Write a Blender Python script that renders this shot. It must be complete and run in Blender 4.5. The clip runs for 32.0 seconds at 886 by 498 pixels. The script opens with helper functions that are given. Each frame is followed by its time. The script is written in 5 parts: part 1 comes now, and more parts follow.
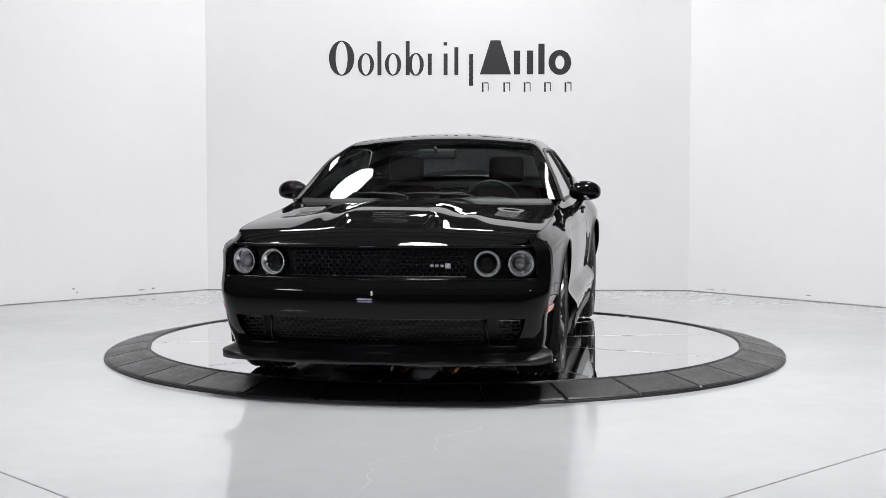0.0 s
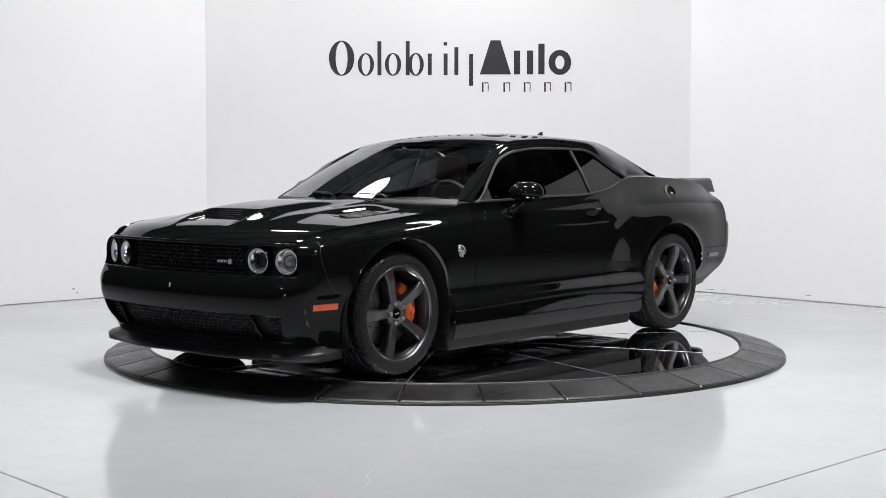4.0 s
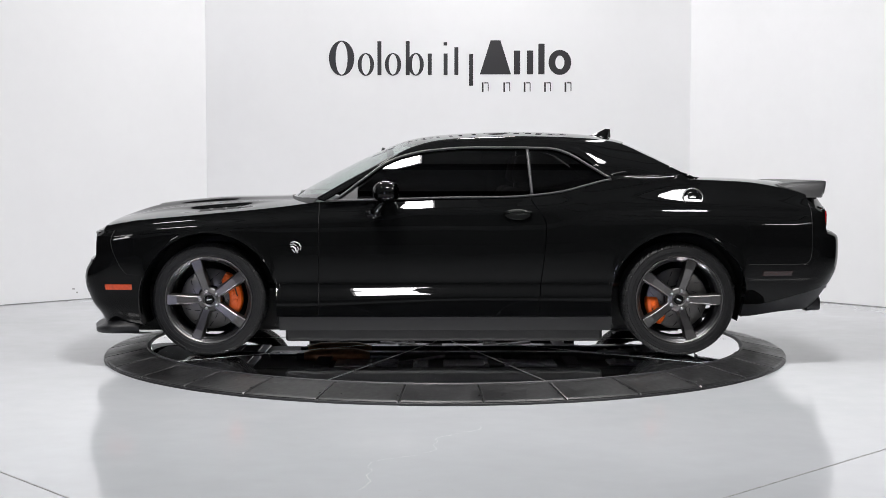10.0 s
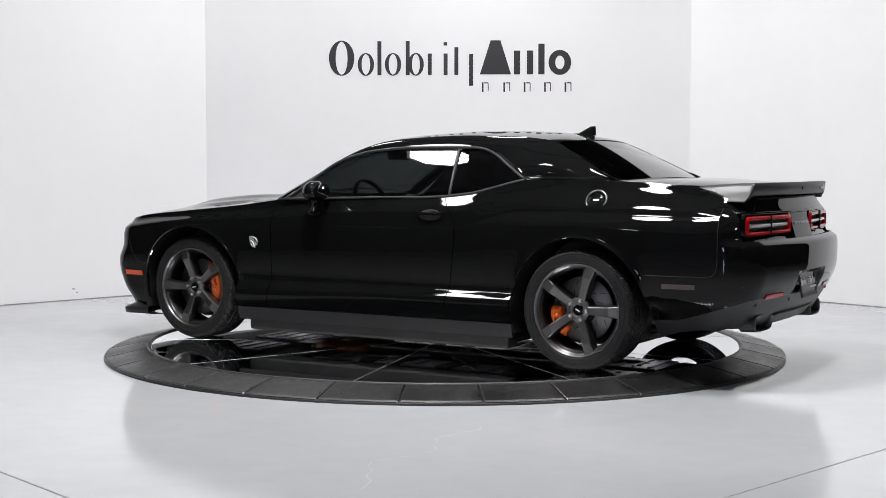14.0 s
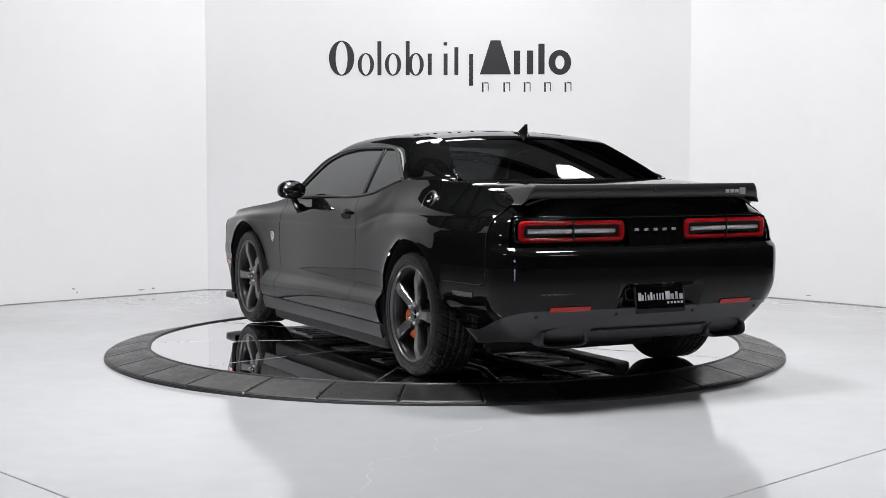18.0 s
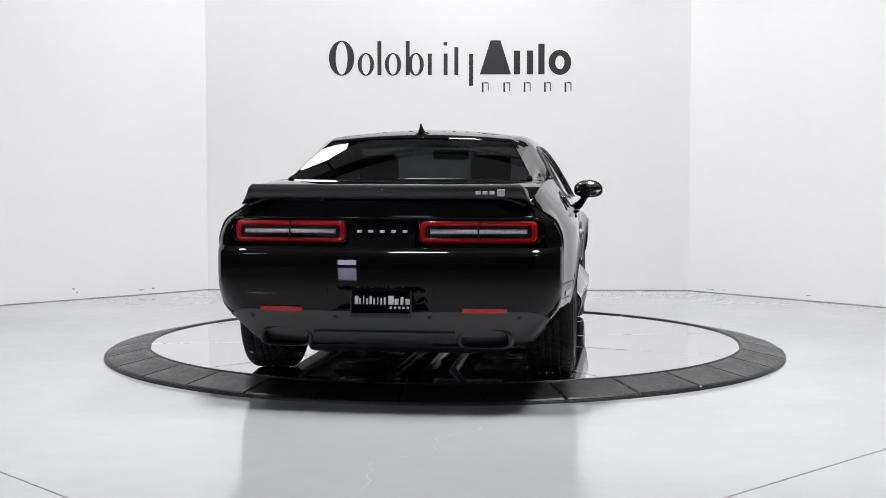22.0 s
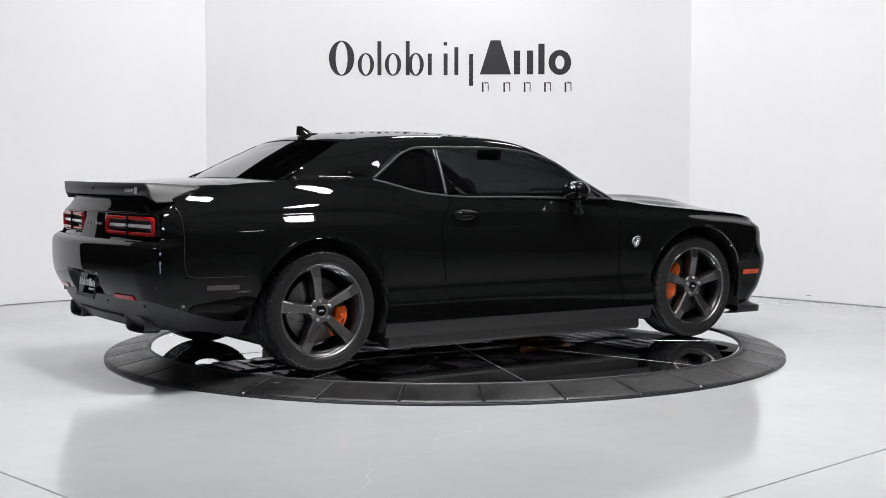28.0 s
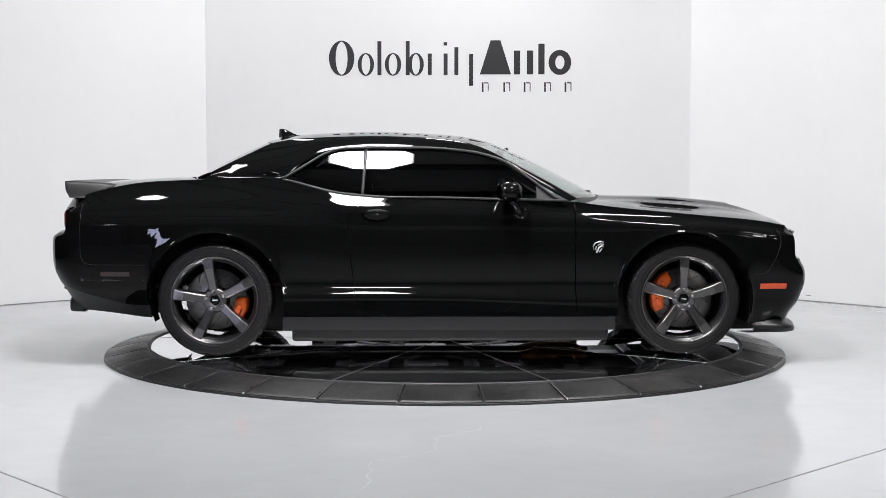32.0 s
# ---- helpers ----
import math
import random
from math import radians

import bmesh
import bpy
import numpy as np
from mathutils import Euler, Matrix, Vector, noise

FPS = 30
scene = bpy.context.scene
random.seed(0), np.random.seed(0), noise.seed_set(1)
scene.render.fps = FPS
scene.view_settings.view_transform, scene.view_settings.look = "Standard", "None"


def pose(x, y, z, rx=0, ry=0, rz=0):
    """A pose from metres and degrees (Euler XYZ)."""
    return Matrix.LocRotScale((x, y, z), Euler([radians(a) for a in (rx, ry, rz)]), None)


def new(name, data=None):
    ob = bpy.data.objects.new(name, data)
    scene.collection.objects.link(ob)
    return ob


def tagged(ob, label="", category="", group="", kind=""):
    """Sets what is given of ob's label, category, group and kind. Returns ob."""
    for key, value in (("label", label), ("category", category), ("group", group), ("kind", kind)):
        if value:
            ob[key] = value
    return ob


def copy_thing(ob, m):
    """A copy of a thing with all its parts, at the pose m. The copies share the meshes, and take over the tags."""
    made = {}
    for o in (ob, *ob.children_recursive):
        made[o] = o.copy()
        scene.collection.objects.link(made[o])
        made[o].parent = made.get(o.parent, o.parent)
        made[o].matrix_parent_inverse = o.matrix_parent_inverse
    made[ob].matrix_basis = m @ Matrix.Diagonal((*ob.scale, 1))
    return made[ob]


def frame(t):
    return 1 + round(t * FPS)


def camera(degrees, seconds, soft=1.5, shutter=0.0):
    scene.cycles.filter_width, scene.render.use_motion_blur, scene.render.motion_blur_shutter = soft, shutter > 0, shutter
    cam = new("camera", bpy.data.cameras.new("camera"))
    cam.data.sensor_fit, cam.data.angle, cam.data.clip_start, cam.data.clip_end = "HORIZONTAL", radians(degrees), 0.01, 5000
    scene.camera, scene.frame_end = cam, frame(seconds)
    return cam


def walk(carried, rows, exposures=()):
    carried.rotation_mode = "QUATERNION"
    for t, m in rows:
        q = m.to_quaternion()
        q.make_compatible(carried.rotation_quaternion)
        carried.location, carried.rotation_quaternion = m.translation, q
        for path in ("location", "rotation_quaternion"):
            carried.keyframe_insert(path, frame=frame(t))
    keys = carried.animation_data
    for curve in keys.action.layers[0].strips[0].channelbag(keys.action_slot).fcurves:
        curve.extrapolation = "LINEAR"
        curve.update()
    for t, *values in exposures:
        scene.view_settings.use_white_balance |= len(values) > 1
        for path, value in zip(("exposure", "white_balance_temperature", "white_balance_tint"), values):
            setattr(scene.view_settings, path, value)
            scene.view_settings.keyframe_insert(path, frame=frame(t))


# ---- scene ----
# the camera stands still on a tripod before the turntable
cam = camera(36.29, 32.0, soft=0.5)
EYE = pose(0.0218, -9.3726, 1.2568, 86.543, 0.0, 0.216)
walk(cam, [(0.0, EYE), (32.0, EYE)])
scene.view_settings.exposure = 0.0

# ---- light ----
world = bpy.data.worlds.new("world")
scene.world = world
world.use_nodes = True
world.node_tree.nodes["Background"].inputs[0].default_value = (0.02, 0.021, 0.023, 1)
LAMP = 63.5

# ---- materials ----
def mat(name, base, rough=0.5, metal=0.0, spec=0.5, coat=0.0, noise_scale=0.0, vary=0.0, bump=0.0, rough_vary=0.0, detail=4.0, obj_random=0.0):
    m = bpy.data.materials.new(name)
    m.use_nodes = True
    nt = m.node_tree
    b = nt.nodes["Principled BSDF"]
    b.inputs["Base Color"].default_value = (*base, 1)
    b.inputs["Roughness"].default_value = rough
    b.inputs["Metallic"].default_value = metal
    b.inputs["Specular IOR Level"].default_value = spec
    b.inputs["Coat Weight"].default_value = coat
    b.inputs["Coat Roughness"].default_value = 0.02
    if noise_scale:
        tc = nt.nodes.new("ShaderNodeTexCoord")
        n1 = nt.nodes.new("ShaderNodeTexNoise")
        n1.inputs["Scale"].default_value = noise_scale
        n1.inputs["Detail"].default_value = detail
        n2 = nt.nodes.new("ShaderNodeTexNoise")
        n2.inputs["Scale"].default_value = noise_scale * 9.0
        n2.inputs["Detail"].default_value = 3.0
        for n in (n1, n2):
            nt.links.new(tc.outputs["Object"], n.inputs["Vector"])
        mx = nt.nodes.new("ShaderNodeMath")
        mx.operation = "MULTIPLY_ADD"
        nt.links.new(n2.outputs["Fac"], mx.inputs[0])
        mx.inputs[1].default_value = 0.4
        nt.links.new(n1.outputs["Fac"], mx.inputs[2])
        if vary or obj_random:
            mr = nt.nodes.new("ShaderNodeMapRange")
            mr.inputs["From Min"].default_value, mr.inputs["From Max"].default_value = 0.45, 0.95
            mr.inputs["To Min"].default_value, mr.inputs["To Max"].default_value = 1 - vary, 1 + vary
            nt.links.new(mx.outputs[0], mr.inputs["Value"])
            vm = nt.nodes.new("ShaderNodeVectorMath")
            vm.operation = "SCALE"
            vm.inputs[0].default_value = base
            nt.links.new(mr.outputs[0], vm.inputs["Scale"])
            if obj_random:
                oi = nt.nodes.new("ShaderNodeObjectInfo")
                r2 = nt.nodes.new("ShaderNodeMapRange")
                r2.inputs["To Min"].default_value, r2.inputs["To Max"].default_value = 1 - obj_random, 1 + obj_random
                nt.links.new(oi.outputs["Random"], r2.inputs["Value"])
                mm = nt.nodes.new("ShaderNodeMath")
                mm.operation = "MULTIPLY"
                nt.links.new(mr.outputs[0], mm.inputs[0])
                nt.links.new(r2.outputs[0], mm.inputs[1])
                nt.links.new(mm.outputs[0], vm.inputs["Scale"])
            nt.links.new(vm.outputs[0], b.inputs["Base Color"])
        if rough_vary:
            rr = nt.nodes.new("ShaderNodeMapRange")
            rr.inputs["From Min"].default_value, rr.inputs["From Max"].default_value = 0.45, 0.95
            rr.inputs["To Min"].default_value, rr.inputs["To Max"].default_value = max(0.0, rough - rough_vary), rough + rough_vary
            nt.links.new(mx.outputs[0], rr.inputs["Value"])
            nt.links.new(rr.outputs[0], b.inputs["Roughness"])
        if bump:
            bp = nt.nodes.new("ShaderNodeBump")
            bp.inputs["Strength"].default_value = 1.0
            bp.inputs["Distance"].default_value = bump
            nt.links.new(mx.outputs[0], bp.inputs["Height"])
            nt.links.new(bp.outputs[0], b.inputs["Normal"])
    return m


def glow(name, color, strength):
    m = bpy.data.materials.new(name)
    m.use_nodes = True
    b = m.node_tree.nodes["Principled BSDF"]
    b.inputs["Base Color"].default_value = (0.8, 0.8, 0.8, 1)
    b.inputs["Emission Color"].default_value = (*color, 1)
    b.inputs["Emission Strength"].default_value = strength
    return m


def tinted_glass(name, tint, gloss=1.0):
    # a thin pane: clear by its tint, glossy by Fresnel
    m = bpy.data.materials.new(name)
    m.use_nodes = True
    nt = m.node_tree
    nt.nodes.remove(nt.nodes["Principled BSDF"])
    out = nt.nodes["Material Output"]
    tr = nt.nodes.new("ShaderNodeBsdfTransparent")
    tr.inputs[0].default_value = (*tint, 1)
    gl = nt.nodes.new("ShaderNodeBsdfGlossy")
    gl.inputs["Roughness"].default_value = 0.01
    gl.inputs["Color"].default_value = (gloss, gloss, gloss, 1)
    lw = nt.nodes.new("ShaderNodeLayerWeight")
    lw.inputs[0].default_value = 0.5
    p5 = nt.nodes.new("ShaderNodeMath")
    p5.operation, p5.inputs[1].default_value = "POWER", 5.0
    fr = nt.nodes.new("ShaderNodeMath")
    fr.operation, fr.inputs[1].default_value, fr.inputs[2].default_value = "MULTIPLY_ADD", 0.96, 0.038
    nt.links.new(lw.outputs["Facing"], p5.inputs[0])
    nt.links.new(p5.outputs[0], fr.inputs[0])
    mx = nt.nodes.new("ShaderNodeMixShader")
    nt.links.new(fr.outputs[0], mx.inputs[0])
    nt.links.new(tr.outputs[0], mx.inputs[1])
    nt.links.new(gl.outputs[0], mx.inputs[2])
    nt.links.new(mx.outputs[0], out.inputs[0])
    return m


PAINT = mat("black_paint", (0.0036, 0.0038, 0.0039), 0.02, spec=0.19)
DARK_SATIN = mat("dark_satin", (0.014, 0.014, 0.015), 0.4, noise_scale=40, bump=0.00008)
SATIN = mat("satin_black", (0.026, 0.026, 0.028), 0.42, noise_scale=40, bump=0.00008)
PLASTIC = mat("grained_plastic", (0.014, 0.014, 0.015), 0.5, noise_scale=120, bump=0.0003)
RUBBER = mat("tyre_rubber", (0.0135, 0.0135, 0.014), 0.5, spec=0.22, noise_scale=30, vary=0.25, rough_vary=0.1, bump=0.0002)
RIM = mat("dark_brushed_rim", (0.18, 0.175, 0.172), 0.34, metal=1.0, noise_scale=25, vary=0.08, rough_vary=0.03)
RIM_DARK = mat("rim_barrel", (0.05, 0.05, 0.052), 0.3, metal=0.8, noise_scale=20, vary=0.2)
STEEL = mat("brake_steel", (0.17, 0.165, 0.16), 0.4, metal=1.0, noise_scale=30, vary=0.15, rough_vary=0.08)
CHROME = mat("chrome", (0.72, 0.72, 0.74), 0.08, metal=1.0)
BADGE = mat("badge_silver", (0.62, 0.62, 0.64), 0.4, metal=0.55)
ORANGE = mat("caliper_orange", (0.85, 0.13, 0.012), 0.3, coat=0.4, noise_scale=30, vary=0.08)
AMBER = mat("amber_lens", (0.75, 0.085, 0.015), 0.12, coat=0.6, noise_scale=80, vary=0.15)
RED = mat("red_lens", (0.42, 0.005, 0.008), 0.12, spec=0.3, coat=0.15, noise_scale=90, vary=0.12)
RED_DARK = mat("dark_red_lens", (0.022, 0.002, 0.002), 0.1, coat=0.8)
LENS_CORE = mat("grey_lens", (0.62, 0.62, 0.64), 0.15, coat=0.8, noise_scale=60, vary=0.2)
DARK = mat("dark_void", (0.004, 0.004, 0.004), 0.7)
UNDER = mat("underbody_black", (0.012, 0.012, 0.012), 0.6, noise_scale=8, vary=0.4, bump=0.002)
SEAT = mat("seat_leather", (0.06, 0.018, 0.016), 0.45, noise_scale=60, vary=0.15, bump=0.0004)
DASH = mat("dash_plastic", (0.012, 0.012, 0.013), 0.5, noise_scale=90, bump=0.0003)
WHITE_PRINT = mat("white_print", (0.8, 0.8, 0.8), 0.4)
GLASS_FRONT = tinted_glass("windscreen_glass", (0.68, 0.78, 0.745))
GLASS_SIDE = tinted_glass("tinted_side_glass", (0.038, 0.04, 0.041))
GLASS_REAR = tinted_glass("tinted_rear_glass", (0.04, 0.04, 0.042))
BOWL = mat("satin_reflector", (0.9, 0.9, 0.91), 0.18, metal=1.0)
HALO = mat("halo_lens", (0.85, 0.85, 0.86), 0.25, coat=0.5)
LENS_GLASS = mat("projector_glass", (0.35, 0.36, 0.38), 0.04, metal=0.6)
GRILLE = mat("grille_black", (0.01, 0.01, 0.01), 0.45, noise_scale=50, vary=0.1)
LENS_CLEAR = tinted_glass("clear_lens", (0.96, 0.96, 0.965))
WALL = mat("white_wall_paint", (0.80, 0.802, 0.81), 0.55, noise_scale=0.9, vary=0.02, bump=0.0006, detail=6)
FLOOR = mat("grey_epoxy_floor", (0.432, 0.444, 0.461), 0.10, noise_scale=0.7, vary=0.06, rough_vary=0.04, bump=0.0004, detail=8)
JOINT = mat("floor_joint", (0.2, 0.2, 0.2), 0.7, noise_scale=20, vary=0.4)
PALE = mat("chipped_coating", (0.62, 0.62, 0.62), 0.6, noise_scale=20, vary=0.2)
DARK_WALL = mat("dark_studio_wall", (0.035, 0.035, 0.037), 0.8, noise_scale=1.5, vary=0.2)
CEIL = mat("dark_ceiling", (0.32, 0.32, 0.33), 0.8, noise_scale=1.2, vary=0.2)
BEAM = mat("ceiling_beam_paint", (0.015, 0.015, 0.016), 0.6)
PAD = mat("ring_rubber", (0.0115, 0.0115, 0.012), 0.42, noise_scale=3.5, vary=0.6, rough_vary=0.18, bump=0.0016, obj_random=0.3)
MIRROR = mat("polished_disc", (0.86, 0.87, 0.885), 0.025, metal=1.0, noise_scale=1.3, rough_vary=0.015)
WORN = mat("worn_rubber", (0.16, 0.16, 0.16), 0.7, noise_scale=60, vary=0.3)
SEAM = mat("seam_metal", (0.75, 0.75, 0.77), 0.3, metal=1.0, noise_scale=8, vary=0.2, rough_vary=0.1)
SHIELD = mat("heat_shield", (0.30, 0.30, 0.31), 0.28, metal=1.0, noise_scale=14, vary=0.3, bump=0.004)
BRONZE = mat("heated_steel", (0.30, 0.16, 0.08), 0.35, metal=1.0, noise_scale=9, vary=0.3)
NUT = mat("bright_nut", (0.5, 0.5, 0.51), 0.3, metal=0.95)
SIGN = mat("sign_black", (0.018, 0.017, 0.02), 0.35)
BLUE_FACE = glow("window_daylight", (0.68, 0.70, 1.0), 26.0)

# ---- mesh helpers ----
Z0 = 0.0693


def link_mesh(name, verts, faces, material, parent=None, label="", smooth=True, shift=True):
    me = bpy.data.meshes.new(name)
    v = np.asarray(verts, float)
    if parent is not None and shift:
        v = v - np.array((0, 0, Z0))
    me.from_pydata(v.tolist(), [], [list(map(int, f)) for f in faces])
    me.materials.append(material)
    me.validate()
    me.polygons.foreach_set("use_smooth", [smooth] * len(me.polygons))
    me.update()
    ob = new(name, me)
    if parent is not None:
        ob.parent = parent
    return tagged(ob, label)


def part(name, bm, material, parent, label="", smooth=False):
    me = bpy.data.meshes.new(name)
    bm.to_mesh(me)
    bm.free()
    me.materials.append(material)
    me.polygons.foreach_set("use_smooth", [smooth] * len(me.polygons))
    me.update()
    ob = new(name, me)
    if parent is not None:
        ob.parent = parent
    return tagged(ob, label)


def spl(*pts):
    # smooth curve through (x, y) pairs
    p = np.array(sorted(pts), float)
    x, y = p[:, 0], p[:, 1]
    d = np.gradient(y, x) if len(x) > 2 else np.full(len(x), (y[-1] - y[0]) / (x[-1] - x[0]))
    def f(q):
        q = np.clip(np.asarray(q, float), x[0], x[-1])
        i = np.clip(np.searchsorted(x, q) - 1, 0, len(x) - 2)
        h = x[i + 1] - x[i]
        t = (q - x[i]) / h
        return ((2 * t**3 - 3 * t**2 + 1) * y[i] + (t**3 - 2 * t**2 + t) * h * d[i] + (-2 * t**3 + 3 * t**2) * y[i + 1] + (t**3 - t**2) * h * d[i + 1])
    return f


def path3(rows):
    # smooth space curve through rows, parameter 0..len-1
    r = np.array(rows, float)
    k = np.arange(len(r))
    fs = [spl(*zip(k, r[:, j])) for j in range(3)]
    return lambda s: np.stack([f(s) for f in fs], -1)


def sstep(a, b, x):
    t = np.clip((np.asarray(x, float) - a) / (b - a), 0, 1)
    return t * t * (3 - 2 * t)


def grid_faces(nu, nv, off=0):
    i, j = np.meshgrid(np.arange(nu - 1), np.arange(nv - 1), indexing="ij")
    a = off + i * nv + j
    return np.stack([a, a + nv, a + nv + 1, a + 1], -1).reshape(-1, 4)


def skin(name, grids, material, parent, label="", thick=0.008, out=None):
    # one sheet-metal panel from one or more point grids, turned outward and given thickness
    if isinstance(grids, np.ndarray):
        grids = [grids]
    V, F, off = [], [], 0
    for P in grids:
        nu, nv = P.shape[:2]
        f = grid_faces(nu, nv, off)
        c = P.reshape(-1, 3)
        q = f - off
        n = np.cross(c[q[:, 2]] - c[q[:, 0]], c[q[:, 3]] - c[q[:, 1]])
        m = c[q].mean(1)
        o = m - np.array((0, 0, 0.62)) * 1.0
        o[:, 0] = m[:, 0] - np.clip(m[:, 0], -1.6, 1.6)
        o = o if out is None else np.broadcast_to(np.array(out, float), o.shape)
        if (n * o).sum() < 0:
            f = f[:, ::-1]
        V.append(c)
        F.append(f)
        off += len(c)
    ob = link_mesh(name, np.concatenate(V), np.concatenate(F), material, parent, label)
    bm = bmesh.new()
    bm.from_mesh(ob.data)
    bmesh.ops.remove_doubles(bm, verts=bm.verts[:], dist=0.0004)
    for e in bm.edges:
        if len(e.link_faces) < 2:
            e.smooth = False
    bm.to_mesh(ob.data)
    bm.free()
    if thick:
        s = ob.modifiers.new("thickness", "SOLIDIFY")
        s.thickness, s.offset = thick, -1
        s.use_even_offset = False
    return ob


def flip_y(P):
    return P * np.array((1.0, -1.0, 1.0))


def tube(name, pts, r, material, parent, label="", n=8, closed=False, flat=1.0):
    # a round or flattened bar along a line
    p = np.asarray(pts, float)
    t = np.gradient(p, axis=0)
    if closed:
        t = np.roll(p, -1, 0) - np.roll(p, 1, 0)
    t /= np.linalg.norm(t, axis=1)[:, None] + 1e-9
    ref = np.array((0, 0, 1.0)) if abs(t[:, 2]).mean() < 0.8 else np.array((1.0, 0, 0))
    u = np.cross(t, ref)
    u /= np.linalg.norm(u, axis=1)[:, None] + 1e-9
    w = np.cross(u, t)
    a = np.linspace(0, 2 * math.pi, n, endpoint=False)
    r = np.broadcast_to(np.asarray(r, float), (len(p),))
    V = p[:, None] + (np.cos(a)[None, :, None] * u[:, None] * flat + np.sin(a)[None, :, None] * w[:, None]) * r[:, None, None]
    F = []
    m = len(p)
    for i in range(m if closed else m - 1):
        for j in range(n):
            F.append((i * n + j, i * n + (j + 1) % n, ((i + 1) % m) * n + (j + 1) % n, ((i + 1) % m) * n + j))
    if not closed:
        F += [tuple(range(n))[::-1], tuple((m - 1) * n + j for j in range(n))]
    return link_mesh(name, V.reshape(-1, 3), F, material, parent, label)


def lathe(profile, n=64, wave=None):
    # profile rows (r, y) turned round the y axis
    p = np.array(profile, float)
    a = np.linspace(0, 2 * math.pi, n, endpoint=False)
    R = np.repeat(p[:, :1], n, 1)
    Y = np.repeat(p[:, 1:], n, 1)
    if wave is not None:
        R = R + wave(np.arange(len(p))[:, None], a[None, :], Y)
    V = np.stack([R * np.cos(a), Y, R * np.sin(a)], -1).reshape(-1, 3)
    m = len(p)
    F = [(i * n + j, i * n + (j + 1) % n, (i + 1) * n + (j + 1) % n, (i + 1) * n + j) for i in range(m - 1) for j in range(n)]
    return V, F


def box_bm(x0, x1, y0, y1, z0, z1, bevel=0.0, seg=2):
    bm = bmesh.new()
    bmesh.ops.create_cube(bm, size=1.0)
    for v in bm.verts:
        v.co = Vector((x0 + (v.co.x + 0.5) * (x1 - x0), y0 + (v.co.y + 0.5) * (y1 - y0), z0 + (v.co.z + 0.5) * (z1 - z0)))
    if bevel:
        bmesh.ops.bevel(bm, geom=bm.edges[:], offset=bevel, segments=seg, profile=0.5, affect="EDGES")
    return bm


def car_box(name, x0, x1, y0, y1, z0, z1, material, parent, label="", bevel=0.004):
    return part(name, box_bm(x0, x1, y0, y1, z0 - Z0, z1 - Z0, bevel), material, parent, label)


def slab(name, outline, z0, z1, material, kind="", label=""):
    # upright prism on an outline of (x, y)
    n = len(outline)
    V = [(x, y, z0) for x, y in outline] + [(x, y, z1) for x, y in outline]
    F = [tuple(range(n))[::-1], tuple(range(n, 2 * n))] + [(i, (i + 1) % n, n + (i + 1) % n, n + i) for i in range(n)]
    ob = link_mesh(name, V, F, material, smooth=False)
    return tagged(ob, label, kind=kind)


def wall_run(name, a, b, z0, z1, thick, material, label):
    a, b = Vector(a), Vector(b)
    d = (b - a).normalized()
    nrm = Vector((-d.y, d.x)) * thick
    return slab(name, [a, b, b + nrm, a + nrm], z0, z1, material, "structure", label)


# ---- the studio ----
slab("floor", [(-9, -17), (9, -17), (9, 6), (-9, 6)], -0.2, 0.0, FLOOR, "structure", "glossy light grey epoxy concrete floor")
CL, CR = (-2.448, 4.469), (2.472, 4.378)
EL, ER = (-5.6, 1.32), (5.3, 1.21)
WALL_TOP = 3.6
wall_run("wall_north", CR, CL, 0.0, WALL_TOP, -0.15, WALL, "plain white painted studio wall")
wall_run("wall_northwest", CL, EL, 0.0, WALL_TOP, -0.15, WALL, "plain white angled studio wall")
wall_run("wall_northeast", ER, CR, 0.0, WALL_TOP, -0.15, WALL, "plain white angled studio wall")
# hall walls out of view, dark by one even base colour
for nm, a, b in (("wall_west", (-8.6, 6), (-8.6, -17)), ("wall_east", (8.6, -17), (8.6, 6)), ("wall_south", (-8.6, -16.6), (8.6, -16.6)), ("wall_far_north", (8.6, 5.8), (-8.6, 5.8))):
    wall_run(nm, a, b, 0.0, 6.0, -0.15, DARK_WALL, "dark studio hall wall")
slab("ceiling", [(-9, -17), (9, -17), (9, 6), (-9, 6)], 6.0, 6.15, CEIL, "structure", "dark studio ceiling")
for i, y in enumerate((-8.0, -5.0, -3.4, -0.6, 0.9, 2.4, 3.9, 5.2)):
    b = part("ceiling_beam", box_bm(-8.5, 8.5, y - 0.07, y + 0.07, 5.7, 5.995, 0.01), BEAM, None)
    tagged(b, "grey steel beam under the dark ceiling", "beam", "ceiling beams")
# saw cuts that stop short of the turntable and the wall
for i, (a, b) in enumerate((((-4.6, -0.82), (-0.2, -5.64)), ((-0.6, -5.95), (4.4, -0.98)))):
    av, bv = Vector(a), Vector(b)
    d = (bv - av).normalized()
    nrm = Vector((-d.y, d.x)) * 0.004
    slab("floor_joint_%d" % (i + 1), [av - nrm, bv - nrm, bv + nrm, av + nrm], -0.01, 0.0012, JOINT, "structure", "thin dark saw-cut joint in the floor")


random.seed(7)


